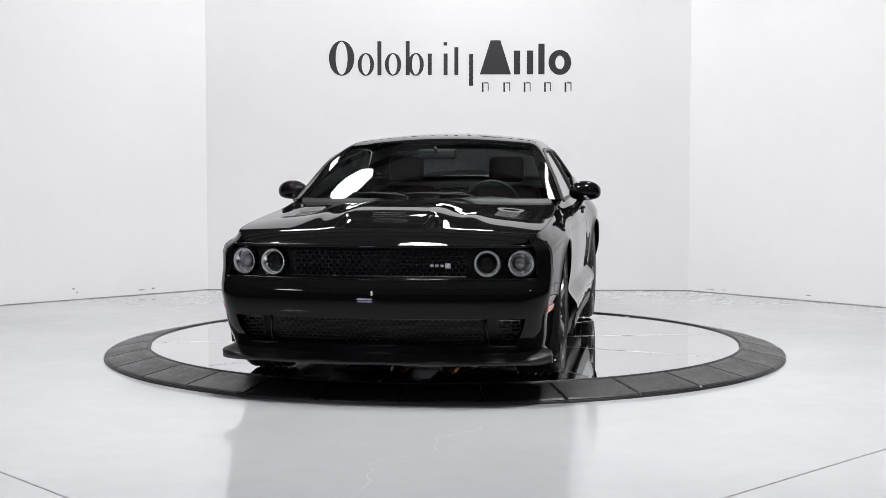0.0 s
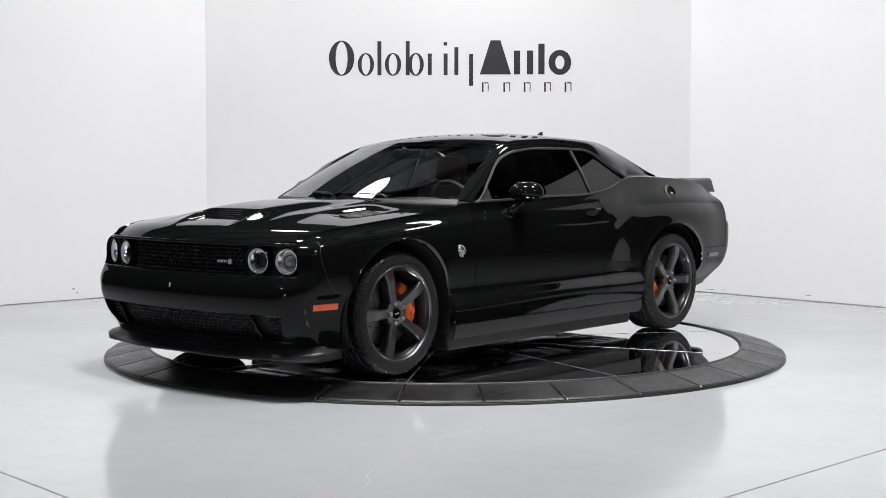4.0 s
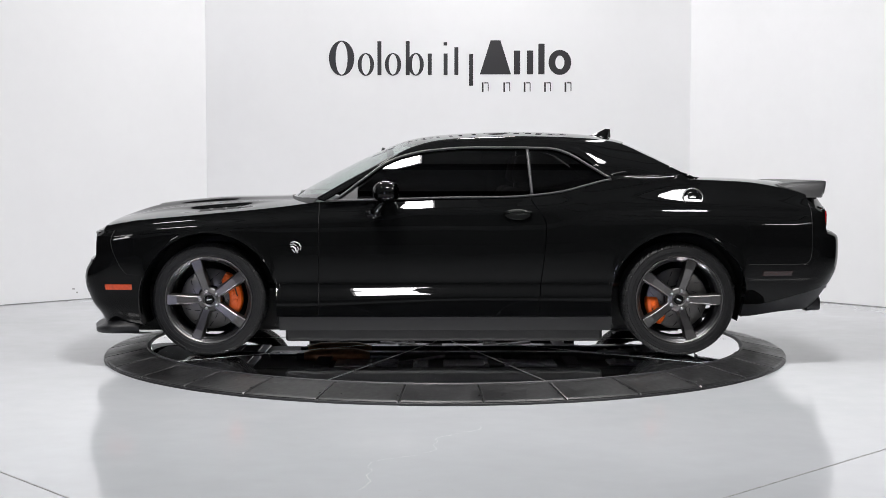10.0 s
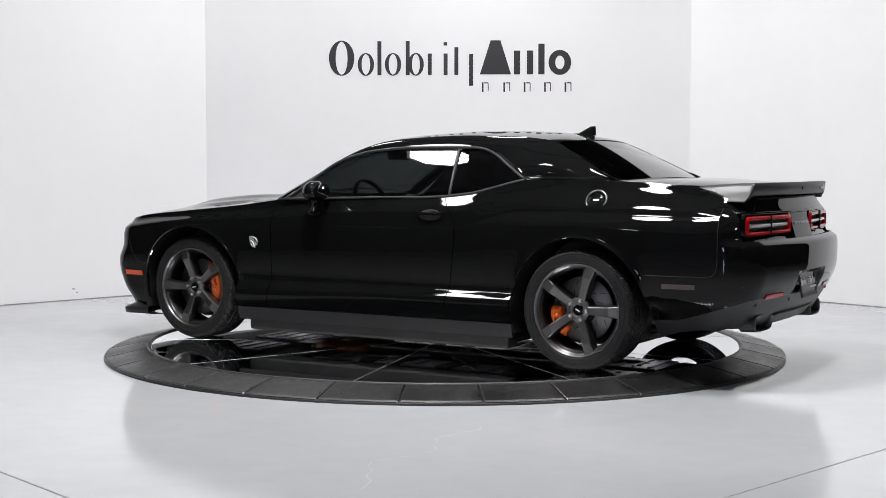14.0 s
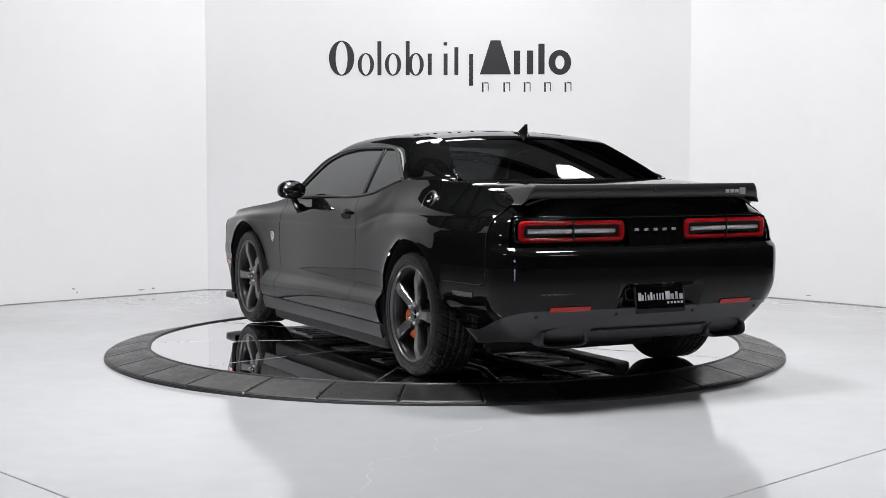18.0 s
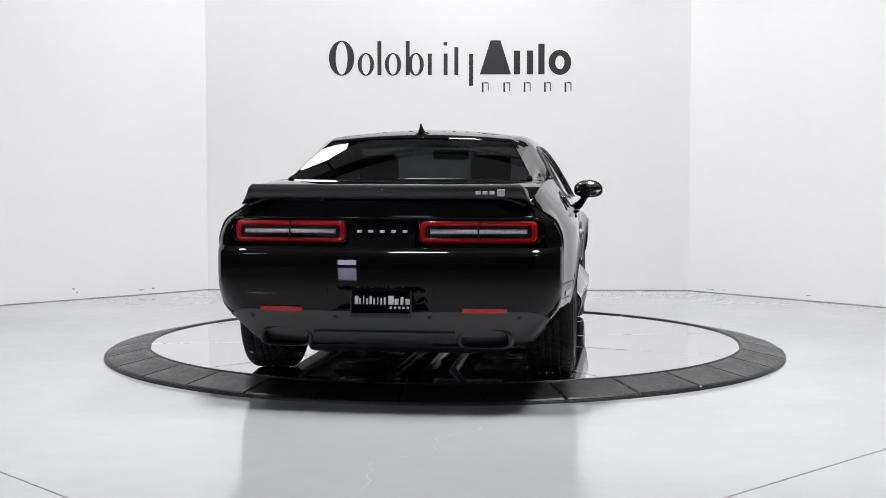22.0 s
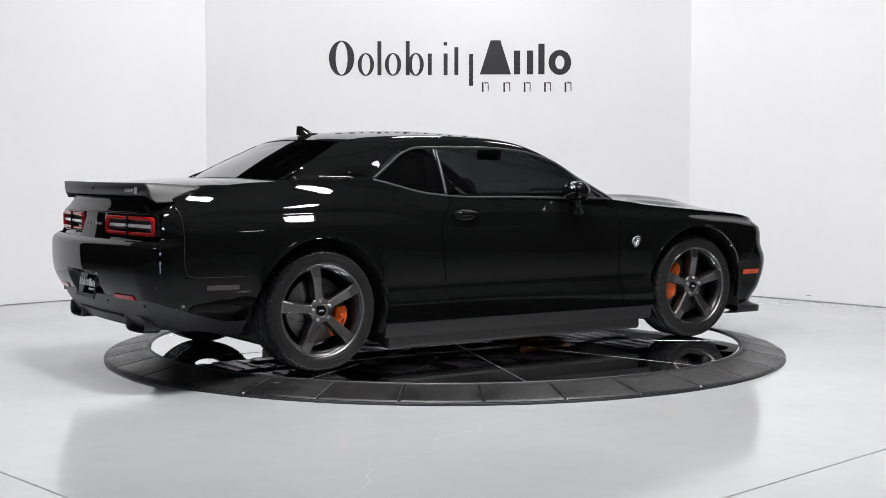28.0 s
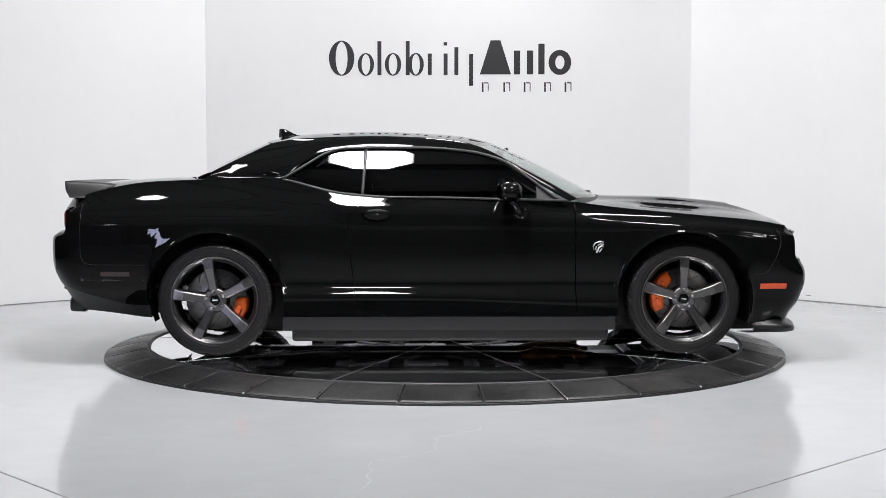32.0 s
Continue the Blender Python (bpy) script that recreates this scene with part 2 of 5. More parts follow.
def crack(name, x, y, ang, length, width, material):
    # a thin wandering hairline in the floor coating
    pts, a = [Vector((x, y))], ang
    for _ in range(int(length / 0.03)):
        a += random.uniform(-0.5, 0.5) + (ang - a) * 0.3
        pts.append(pts[-1] + Vector((math.cos(a), math.sin(a))) * 0.03)
    V, F = [], []
    for i, p in enumerate(pts):
        n = Vector((-math.sin(ang), math.cos(ang))) * width * random.uniform(0.3, 1.0)
        V += [(*(p - n), 0.0006), (*(p + n), 0.0006)]
        if i:
            F.append((2 * i - 2, 2 * i, 2 * i + 1, 2 * i - 1))
    ob = link_mesh(name, V, F, material, smooth=False)
    return tagged(ob, "hairline crack in the grey floor coating", kind="structure")


crack("floor_crack_1", 3.05, 0.55, 1.2, 0.9, 0.0016, JOINT)
crack("floor_crack_2", -0.33, -4.17, 1.24, 1.55, 0.0007, PALE)
for i in range(46):
    x, y = random.uniform(-4.2, 4.2), random.uniform(-4.2, 3.8)
    if math.hypot(x, y) < 2.45:
        continue
    r = random.uniform(0.003, 0.009)
    V = [(x + r * random.uniform(0.5, 1.2) * math.cos(k * 1.05), y + r * 1.4 * random.uniform(0.5, 1.2) * math.sin(k * 1.05), 0.0008) for k in range(6)]
    tagged(link_mesh("floor_chip_%d" % (i + 1), V, [tuple(range(6))], JOINT, smooth=False), "small dark chip in the floor", kind="structure")
for i, (x, z, l, h) in enumerate(((-3.52, 0.10, 0.03, 0.012), (-3.5, 0.06, 0.016, 0.02), (-2.98, 0.045, 0.07, 0.01), (-2.9, 0.05, 0.03, 0.014), (2.62, 0.03, 0.10, 0.006), (2.75, 0.035, 0.05, 0.006), (3.4, 0.05, 0.05, 0.008))):
    s_ = -1 if x < 0 else 1
    base, far = (Vector(CL), Vector(EL)) if x < 0 else (Vector(CR), Vector(ER))
    d_ = (far - base).normalized()
    p = base + d_ * (abs(x - base.x) / abs(d_.x))
    n_ = Vector((-d_.y, d_.x)) * (0.0015 if x < 0 else -0.0015)
    q0, q1 = p + n_, p + n_ + d_ * l
    V = [(*q0, z), (*q1, z + 0.2 * h), (*q1, z + h), (*q0, z + 0.8 * h)]
    tagged(link_mesh("wall_scuff_%d" % (i + 1), V, [(0, 1, 2, 3)], JOINT, smooth=False), "small dark scuff low on the white wall", kind="structure")

# ---- octagonal softboxes overhead ----
def softbox(x, y, z, r, face, tilt):
    root = new("softbox")
    root.matrix_basis = pose(x, y, z)
    a = [math.pi / 8 + k * math.pi / 4 for k in range(8)]
    V = [(r * math.cos(t), r * math.sin(t), 0.0) for t in a]
    ob = link_mesh("diffuser", V, [tuple(range(8))[::-1]], face, root, "white glowing octagonal diffuser", False, False)
    ob.matrix_basis = pose(0, 0, 0, tilt)
    V2 = [(r * 1.03 * math.cos(t), r * 1.03 * math.sin(t), -0.03) for t in a] + [(r * 0.3 * math.cos(t), r * 0.3 * math.sin(t), 0.45) for t in a]
    link_mesh("shell", V2, [(k, (k + 1) % 8, 8 + (k + 1) % 8, 8 + k) for k in range(8)] + [tuple(range(8, 16))], SATIN, root, "", False, False).matrix_basis = pose(0, 0, 0, tilt)
    link_mesh("hanger", [(-0.02, -0.02, 0.45), (0.02, -0.02, 0.45), (0.0, 0.02, 0.45), (-0.02, -0.02, 6.0 - z), (0.02, -0.02, 6.0 - z), (0.0, 0.02, 6.0 - z)], [(0, 1, 4, 3), (1, 2, 5, 4), (2, 0, 3, 5)], SATIN, root, "", False, False)
    return tagged(root, "black octagonal studio softbox with glowing white face", "softbox", "overhead softboxes")


# the last two are added lamps beside the camera, with no known source
for x, y, r, power, tilt in ((-2.02, 2.7, 0.46, 0.42, 0), (2.3, 2.0, 0.46, 0.42, 0), (0.35, 3.95, 0.44, 0.7, 0), (2.08, -1.95, 0.42, 1.95, 6), (-0.55, -2.52, 0.42, 2.95, 7), (-3.0, -1.05, 0.36, 0.9, 3), (6.6, -8.3, 0.6, 0.6, 0), (-6.6, -8.3, 0.6, 0.6, 0)):
    softbox(x, y, 4.9, r, glow("softbox_diffuser", (1.0, 0.985, 0.985), LAMP * power), tilt)

# a bluish lit window far behind the camera
w = new("window_1")
w.matrix_basis = pose(-6.4, -16.4, 1.15)
for k, (z0_, z1_) in enumerate(((-0.75, -0.16), (-0.12, 0.24), (0.28, 0.75))):
    link_mesh("pane", [(-0.52, 0, z0_), (0.52, 0, z0_), (0.52, 0, z1_), (-0.52, 0, z1_)], [(3, 2, 1, 0)], BLUE_FACE, w, "bluish daylight pane", False, False)
part("window_frame", box_bm(-0.62, 0.62, -0.15, -0.02, -0.85, 0.85, 0.01), BEAM, w)
tagged(w, "small bluish daylight window in a dark wall", kind="structure")

# ---- the sign on the wall: plain shapes where the lettering stands ----
sign = new("wall_sign")
sign.matrix_basis = pose(0.045, 4.4235, 2.30, 0, 0, -1.06)
tagged(sign, "flat black sign of plain ovals and bars on white wall", "sign")


def sign_bar(x0, x1, z0, z1):
    part("bar", box_bm(x0, x1, -0.003, 0.004, z0, z1), SIGN, sign)


K = 2.48 / 432.0
def sx(px):
    return (px - 797) * K
def sz(py):
    return (112 - py) * K * 0.995


def sign_oval(x0, x1, z0, z1, w, h):
    # a flat oval ring; w, h: how thick it is at its sides and at its top
    a = np.linspace(0, 2 * math.pi, 49)[:-1]
    cx, cz, rx_, rz_ = (x0 + x1) / 2, (z0 + z1) / 2, (x1 - x0) / 2, (z1 - z0) / 2
    V = []
    for k, y in ((0, -0.003), (1, -0.003), (1, 0.004), (0, 0.004)):
        V += [(cx + (rx_ - k * w) * math.cos(t), y, cz + (rz_ - k * h) * math.sin(t)) for t in a]
    n = len(a)
    F = [(i * n + j, i * n + (j + 1) % n, ((i + 1) % 4) * n + (j + 1) % n, ((i + 1) % 4) * n + j) for i in range(4) for j in range(n)]
    link_mesh("oval", V, F, SIGN, sign, smooth=False, shift=False)


def sign_wedge(x0, x1, z0, z1):
    # a solid upright wedge
    xm = (x0 + x1) / 2
    V = [(x, y, z) for y in (-0.003, 0.004) for x, z in ((x0, z0), (x1, z0), (xm + 0.05, z1), (xm - 0.05, z1))]
    link_mesh("wedge", V, [(0, 1, 2, 3), (7, 6, 5, 4), (0, 4, 5, 1), (1, 5, 6, 2), (2, 6, 7, 3), (3, 7, 4, 0)], SIGN, sign, smooth=False, shift=False)


# slender marks of the first word
for x0, x1, y0, y1 in ((668, 675, 71, 131), (718, 725, 71, 131), (757, 764, 93, 131), (785, 792, 93, 131), (785, 791, 73, 79), (804, 811, 82, 131), (830, 837, 94, 150)):
    sign_bar(sx(x0), sx(x1), sz(y1), sz(y0))
for x0, x1, y0, y1, w, h in ((582, 627, 70, 132, 12, 2), (633, 662, 92, 132, 7, 2), (681, 710, 92, 132, 7, 2), (722, 750, 92, 132, 7, 2)):
    sign_oval(sx(x0), sx(x1), sz(y1), sz(y0), w * K, h * K)
# heavy marks of the second word
sign_wedge(sx(849), sx(904), sz(130), sz(70))
for x0, x1, y0, y1 in ((909, 920, 88, 130), (932, 943, 88, 130), (952, 963, 76, 130)):
    sign_bar(sx(x0), sx(x1), sz(y1), sz(y0))
sign_oval(sx(970), sx(1010), sz(131), sz(87), 12 * K, 10 * K)
# the small widely spaced line below
for x in (851, 889, 925, 961, 997):
    sign_bar(sx(x + 1.5), sx(x + 4.5), sz(161), sz(144))
    sign_bar(sx(x + 5.5), sx(x + 13), sz(146), sz(144))
    sign_bar(sx(x + 12), sx(x + 13.5), sz(160), sz(146))

# ---- the turntable ----
R_OUT, R_IN = 2.304, 2.013
ring = new("turntable_ring")
tagged(ring, "low black rubber-padded ramp ring round a turntable", "turntable ring")
a0, step = math.radians(-96.0), 2 * math.pi / 32
gap = 0.0036
PF = (0.0, 0.018, 0.2, 0.4, 0.6, 0.8, 0.982, 1.0)
NP = 8
V = []
for lvl in ("t", "b"):
    for k in range(NP):
        f = PF[k]
        for r, z in ((R_OUT, 0.018), (R_OUT - 0.012, 0.026), (R_IN + 0.05, 0.069), (R_IN + 0.012, 0.072), (R_IN + 0.003, 0.066)):
            a = (f - 0.5) * (step - 2 * gap / r)
            V.append((r * math.cos(a), r * math.sin(a), (z - (0.0045 if k in (0, NP - 1) else 0.0)) if lvl == "t" else 0.0))
F = []
nb = NP * 5
for k in range(NP - 1):
    for j in range(4):
        q = (k * 5 + j, k * 5 + j + 1, (k + 1) * 5 + j + 1, (k + 1) * 5 + j)
        F += [q[::-1], tuple(nb + i for i in q)]
    F += [(k * 5, (k + 1) * 5, nb + (k + 1) * 5, nb + k * 5)[::-1], (k * 5 + 4, nb + k * 5 + 4, nb + (k + 1) * 5 + 4, (k + 1) * 5 + 4)[::-1]]
for k, s in ((0, 1), (NP - 1, -1)):
    for j in range(4):
        q = (k * 5 + j, nb + k * 5 + j, nb + k * 5 + j + 1, k * 5 + j + 1)
        F.append(q[::-s])
first = link_mesh("pad", V, F, PAD, ring, smooth=False, shift=False)
bm = bmesh.new()
bm.from_mesh(first.data)
bmesh.ops.recalc_face_normals(bm, faces=bm.faces[:])
bm.to_mesh(first.data)
bm.free()
first.matrix_basis = Matrix.Rotation(a0 + step / 2, 4, "Z")
for k in range(1, 32):
    o = new("pad", first.data)
    o.parent = ring
    o.matrix_basis = Matrix.Rotation(a0 + step * (k + 0.5), 4, "Z")
V, F = lathe([(R_OUT - 0.02, 0.001), (R_OUT - 0.02, 0.014), (R_IN + 0.04, 0.05), (R_IN + 0.006, 0.05), (R_IN + 0.006, 0.001)], 128)
link_mesh("base_ring", np.array(V)[:, [0, 2, 1]], F, DARK, ring, "", False, False)
V, F = lathe([(R_OUT + 0.004, 0.0), (R_OUT + 0.004, 0.012), (R_OUT - 0.002, 0.014), (R_OUT - 0.002, 0.0)], 160)
link_mesh("edge_strip", np.array(V)[:, [0, 2, 1]], F, SATIN, ring, "thin black edging strip", True, False)

V, F = lathe([(R_IN - 0.002, 0.05), (R_IN - 0.002, 0.071), (R_IN + 0.003, 0.077), (R_IN + 0.011, 0.079), (R_IN + 0.018, 0.075), (R_IN + 0.02, 0.066)], 160)
link_mesh("inner_lip", np.array(V)[:, [0, 2, 1]], F, SATIN, ring, "rounded black inner lip", True, False)
for k in range(26):
    # pale scuffs where the pads are worn
    r, a, l = random.uniform(R_IN + 0.03, R_OUT - 0.02), random.uniform(-2.6, -0.5), random.uniform(0.004, 0.016)
    zf = 0.0715 - (r - R_IN - 0.04) * 0.185
    c_, s_ = math.cos(a), math.sin(a)
    P4 = [(-l, -0.003), (l * 0.6, -0.004), (l, 0.002), (-l * 0.4, 0.004)]
    link_mesh("scuff", [(r * c_ - v * c_ - u * s_, r * s_ - v * s_ + u * c_, zf + 0.0012 + v * 0.18) for u, v in P4], [(0, 1, 2, 3)], WORN, ring, "", False, False)

disc = new("turntable_disc")
tagged(disc, "mirror-polished round turntable disc in wedge panels", "turntable")
sec = 2 * math.pi / 10
V = []
rr = [0.12, 0.7, 1.4, R_IN - 0.012, R_IN - 0.004]
NS = 13
for k in range(NS):
    for r in rr:
        a = (k / (NS - 1) - 0.5) * (sec - 2 * 0.0018 / r)
        V.append((r * math.cos(a), r * math.sin(a), 0.0 if r < R_IN - 0.006 else -0.004))
wedge = link_mesh("panel", V, [q[::-1] for q in grid_faces(NS, len(rr)).tolist()], MIRROR, disc, smooth=False, shift=False)
bm = bmesh.new()
bm.from_mesh(wedge.data)
bmesh.ops.recalc_face_normals(bm, faces=bm.faces[:])
if sum(f.normal.z for f in bm.faces) < 0:
    bmesh.ops.reverse_faces(bm, faces=bm.faces[:])
bm.to_mesh(wedge.data)
bm.free()
wedge.modifiers.new("thickness", "SOLIDIFY").thickness = 0.006
wedge.matrix_basis = Matrix.Rotation(math.radians(70) + sec / 2, 4, "Z")
for k in range(1, 10):
    o = new("panel", wedge.data)
    o.parent = disc
    o.modifiers.new("thickness", "SOLIDIFY").thickness = 0.006
    o.matrix_basis = Matrix.Rotation(math.radians(70) + sec * (k + 0.5), 4, "Z")
for k in range(10):
    a = math.radians(70) + sec * k
    o = part("seam_strip", box_bm(0.12, R_IN - 0.01, -0.0045, 0.0045, -0.004, 0.0012, 0.001, 1), SEAM, disc, "thin bright joint strip")
    o.matrix_basis = Matrix.Rotation(a, 4, "Z")
V, F = lathe([(0.0, -0.06), (R_IN - 0.03, -0.06), (R_IN - 0.03, -0.008), (0.0, -0.008)], 96)
link_mesh("carrier", np.array(V)[:, [0, 2, 1]], F, DARK, disc, "", False, False)
V, F = lathe([(0.0, 0.0), (0.115, 0.0), (0.118, -0.003), (0.118, -0.006), (0.0, -0.006)], 40)
link_mesh("hub_plate", np.array(V)[:, [0, 2, 1]], F, MIRROR, disc, "", False, False)

# ---- the car ----
car = new("sports_coupe")
tagged(car, "glossy black two-door muscle coupe with dark grey wheels", "car")

# heights along the car: crease, shoulder top; half widths at both
ZC = spl((2.4, 0.775), (2.1, 0.80), (1.85, 0.83), (1.58, 0.85), (0.78, 0.866), (0.08, 0.878), (-0.5, 0.880), (-0.7, 0.893), (-0.85, 0.935), (-0.99, 0.972), (-1.2, 0.984), (-1.45, 0.988), (-2.26, 0.972), (-2.7, 0.96))
ZT = spl((2.4, 0.875), (2.13, 0.892), (1.975, 0.917), (1.59, 0.955), (1.065, 1.004), (0.75, 1.042), (0.4, 1.052), (0.0, 1.063), (-0.57, 1.079), (-0.75, 1.102), (-0.9, 1.14), (-1.04, 1.175), (-1.3, 1.184), (-1.7, 1.176), (-2.0, 1.155), (-2.2, 1.115), (-2.4, 1.06), (-2.7, 1.05))
W0 = spl((2.4, 0.885), (2.2, 0.90), (2.1, 0.907), (1.9, 0.926), (1.475, 0.95), (0.93, 0.922), (0.0, 0.929), (-0.6, 0.931), (-0.95, 0.934), (-1.2, 0.945), (-1.5, 0.963), (-1.75, 0.967), (-2.0, 0.950), (-2.2, 0.926), (-2.4, 0.905), (-2.7, 0.85))
YT = spl((2.4, 0.80), (2.13, 0.825), (1.85, 0.85), (1.6, 0.858), (1.07, 0.854), (0.75, 0.855), (0.0, 0.858), (-0.57, 0.857), (-0.8, 0.842), (-1.04, 0.812), (-1.4, 0.798), (-1.7, 0.787), (-2.2, 0.764), (-2.4, 0.735), (-2.7, 0.70))
ARCH = {1: (1.475, 0.42, 0.43), -1: (-1.475, 0.42, 0.432)}
LOW = spl((0.0, -0.09), (0.28, -0.02), (0.335, 0.012), (0.37, 0.025), (0.40, 0.0335), (0.43, 0.0385), (0.447, 0.0400), (0.461, 0.0362), (0.48, 0.0215), (0.50, 0.0045), (0.514, -0.0065), (0.526, -0.0092), (0.55, -0.0085), (0.60, -0.0052), (0.66, -0.0022), (0.72, 0.0), (0.80, 0.0012), (0.9, 0.001), (1.0, 0.0))
LOW_END = spl((0.0, -0.10), (0.28, -0.045), (0.36, -0.026), (0.45, -0.018), (0.56, -0.009), (0.62, -0.0025), (0.68, 0.0015), (0.74, 0.003), (0.80, 0.003), (0.9, 0.0018), (1.0, 0.0))


SHOULDER = spl((0, 0), (0.2, 0.057), (0.45, 0.134), (0.52, 0.170), (0.6, 0.275), (0.8, 0.635), (1.0, 1.0), (1.2, 1.36))


FRONT_SHOULDER = spl((0, 0), (0.25, 0.06), (0.36, 0.14), (0.46, 0.33), (0.58, 0.60), (0.70, 0.82), (0.85, 0.94), (1.0, 1.0), (1.2, 1.08))
REAR_SHOULDER = spl((0, 0), (0.15, 0.07), (0.3, 0.22), (0.55, 0.54), (0.75, 0.77), (1.0, 1.0), (1.2, 1.2))
# the rear haunch stands proud under the crease and rolls into it
HAUNCH = 0.045
TUCK = spl((0.25, 0.20), (0.33, 0.160), (0.40, 0.105), (0.46, 0.052), (0.52, 0.012), (0.56, 0.002), (0.60, 0.0), (0.72, 0.0))
# the flare over the sill grows taller and deeper towards the front
GROW = lambda x: sstep(-0.3, 0.9, x)


def flare(x, z):
    g = GROW(x)
    y = LOW(np.where(z < 0.53, 0.53 - (0.53 - z) * (1 - 0.25 * g), z))
    return np.where(z < 0.53, -0.009 + (y + 0.009) * (1 + 0.22 * g), y)


ROLL = spl((0, 0), (0.25, 0.36), (0.5, 0.71), (0.75, 0.93), (1.0, 1.0), (1.3, 1.0))


def half_width(x, z):
    x, z = np.broadcast_arrays(np.asarray(x, float), np.asarray(z, float))
    zc, zt, w, yt = ZC(x), ZT(x), W0(x), YT(x)
    u = np.clip((z - zc) / np.maximum(zt - zc, 0.004), 0, 1.15)
    rear = sstep(-0.6, -1.0, x)
    front = sstep(0.15, 0.7, x)
    haunch = HAUNCH * sstep(-0.70, -1.15, x) * sstep(-2.55, -2.12, x)
    w = w - haunch
    up = w - 0.0036 * np.clip((z - zc) / 0.0045, 0, 1) - (w - 0.0036 - yt) * ((SHOULDER(u) * (1 - front) + FRONT_SHOULDER(u) * front) * (1 - rear) + REAR_SHOULDER(u) * rear)
    zz = np.where(z < 0.545, z, 0.545 + (z - 0.545) * (1.0 - 0.545) / np.maximum(zc - 0.545, 0.05))
    mid = sstep(1.42, 1.06, x) * sstep(-1.42, -1.06, x)
    low = w + flare(x, zz) * mid + LOW_END(zz) * (1 - mid) + haunch * ROLL((zc - z) / 0.10)
    # a flared lip round each wheel arch
    y = np.where(z > zc, up, low)
    for xc, zc0, r in ARCH.values():
        d = np.hypot(x - xc, z - zc0) - r
        y = y + 0.013 * np.exp(-np.maximum(d, 0) / 0.019) * sstep(0.45, 0.66, z)
    # the rear corners tuck in towards their foot
    y = y - TUCK(z) * sstep(-1.72, -1.93, x)
    # a hollow before the front wheels
    return y - 0.009 * sstep(1.84, 2.0, x) * (1 - sstep(0.42, 0.58, z)) * sstep(2.35, 2.1, x)


X_FRONT = spl((0.2, 2.25), (0.27, 2.245), (0.312, 2.262), (0.40, 2.325), (0.441, 2.343), (0.52, 2.368), (0.58, 2.37), (0.624, 2.358), (0.66, 2.338), (0.697, 2.322), (0.788, 2.316), (0.84, 2.303), (0.875, 2.278), (0.93, 2.225))
X_REAR = spl((0.25, -2.33), (0.316, -2.385), (0.354, -2.44), (0.42, -2.485), (0.487, -2.52), (0.563, -2.56), (0.60, -2.576), (0.65, -2.587), (0.715, -2.591), (0.77, -2.591), (0.80, -2.589), (0.825, -2.58), (0.85, -2.545), (0.904, -2.53), (0.985, -2.505), (1.075, -2.465), (1.15, -2.44))


def wrap(front, ang, z, inset=0.0):
    # where the ray at that angle from the middle of an end meets the rounded plan outline
    ang, z = np.broadcast_arrays(np.asarray(ang, float), np.asarray(z, float))
    s = 1.0 if front else -1.0
    cx = 1.35 if front else -1.45
    k, r = (0.15, 0.13) if front else (0.115, 0.16)
    xe = (X_FRONT(z) if front else X_REAR(z))
    lo, hi = np.zeros(ang.shape), np.full(ang.shape, 2.2)
    for _ in range(40):
        m = (lo + hi) / 2
        dx, y = m * np.cos(ang), m * np.sin(ang)
        x = cx + s * dx
        a = s * (xe - x) - k * y * y - inset
        b = half_width(x, z) - np.abs(y) - inset
        qa, qb = r - a, r - b
        d = np.hypot(np.maximum(qa, 0), np.maximum(qb, 0)) + np.minimum(np.maximum(qa, qb), 0) - r
        lo, hi = np.where(d < 0, m, lo), np.where(d < 0, hi, m)
    x = cx + s * lo * np.cos(ang)
    return np.stack([x, lo * np.sin(ang), z], -1)


def end_angle(front, x, y):
    cx = 1.35 if front else -1.45
    return math.atan2(y, abs(x - cx))


def crease_rows(x, lo, hi):
    # heights from lo to hi, with rows laid along the body creases; x is a column
    stops = [lo]
    for c in [0.53 - (0.53 - q) / (1 - 0.25 * GROW(x)) for q in (0.435, 0.465, 0.51, 0.535)] + [ZC(x), ZC(x) + 0.0045]:
        stops.append(np.clip(c, stops[-1] + 0.0012, np.maximum(hi - 0.002, stops[-1] + 0.0012)))
    stops.append(np.maximum(hi, stops[-1] + 0.0012))
    out = [stops[0]]
    for a, b, n in zip(stops[:-1], stops[1:], (6, 2, 7, 2, 14, 1, 14)):
        for k in range(1, n + 1):
            out.append(a + (b - a) * k / n)
    return np.concatenate(out, 1)


def side_grid(x0, x1, zb, zt, nu=40, nv=34):
    x = np.linspace(x0, x1, nu)[:, None]
    z = crease_rows(x, zb(x), zt(x))
    x = x + 0 * z
    return np.stack([x, half_width(x, z), z], -1)


def arch_z(which, shrink=0.0):
    xc, zc, r = ARCH[which]
    return lambda x: zc + np.sqrt(np.maximum((r - shrink) ** 2 - (x - xc) ** 2, 0))


const = lambda c: (lambda x: np.full(np.shape(x), c))
SILL = 0.328


def both(name, make, material, label="", thick=0.008, out=None):
    for s in (1, -1):
        g = make()
        g = g if isinstance(g, list) else [g]
        o = None if out is None else (out[0], out[1] * s, out[2])
        skin(name, g if s > 0 else [flip_y(q) for q in g], material, car, label, thick, o)


def cos_space(a, b, n):
    return a + (b - a) * (1 - np.cos(np.linspace(0, math.pi, n))) / 2


def arch_grid(which, x0, x1, zt, nu=84):
    x = cos_space(x0, x1, nu)[:, None]
    z = crease_rows(x, arch_z(which)(x), zt(x))
    x = x + 0 * z
    return np.stack([x, half_width(x, z), z], -1)


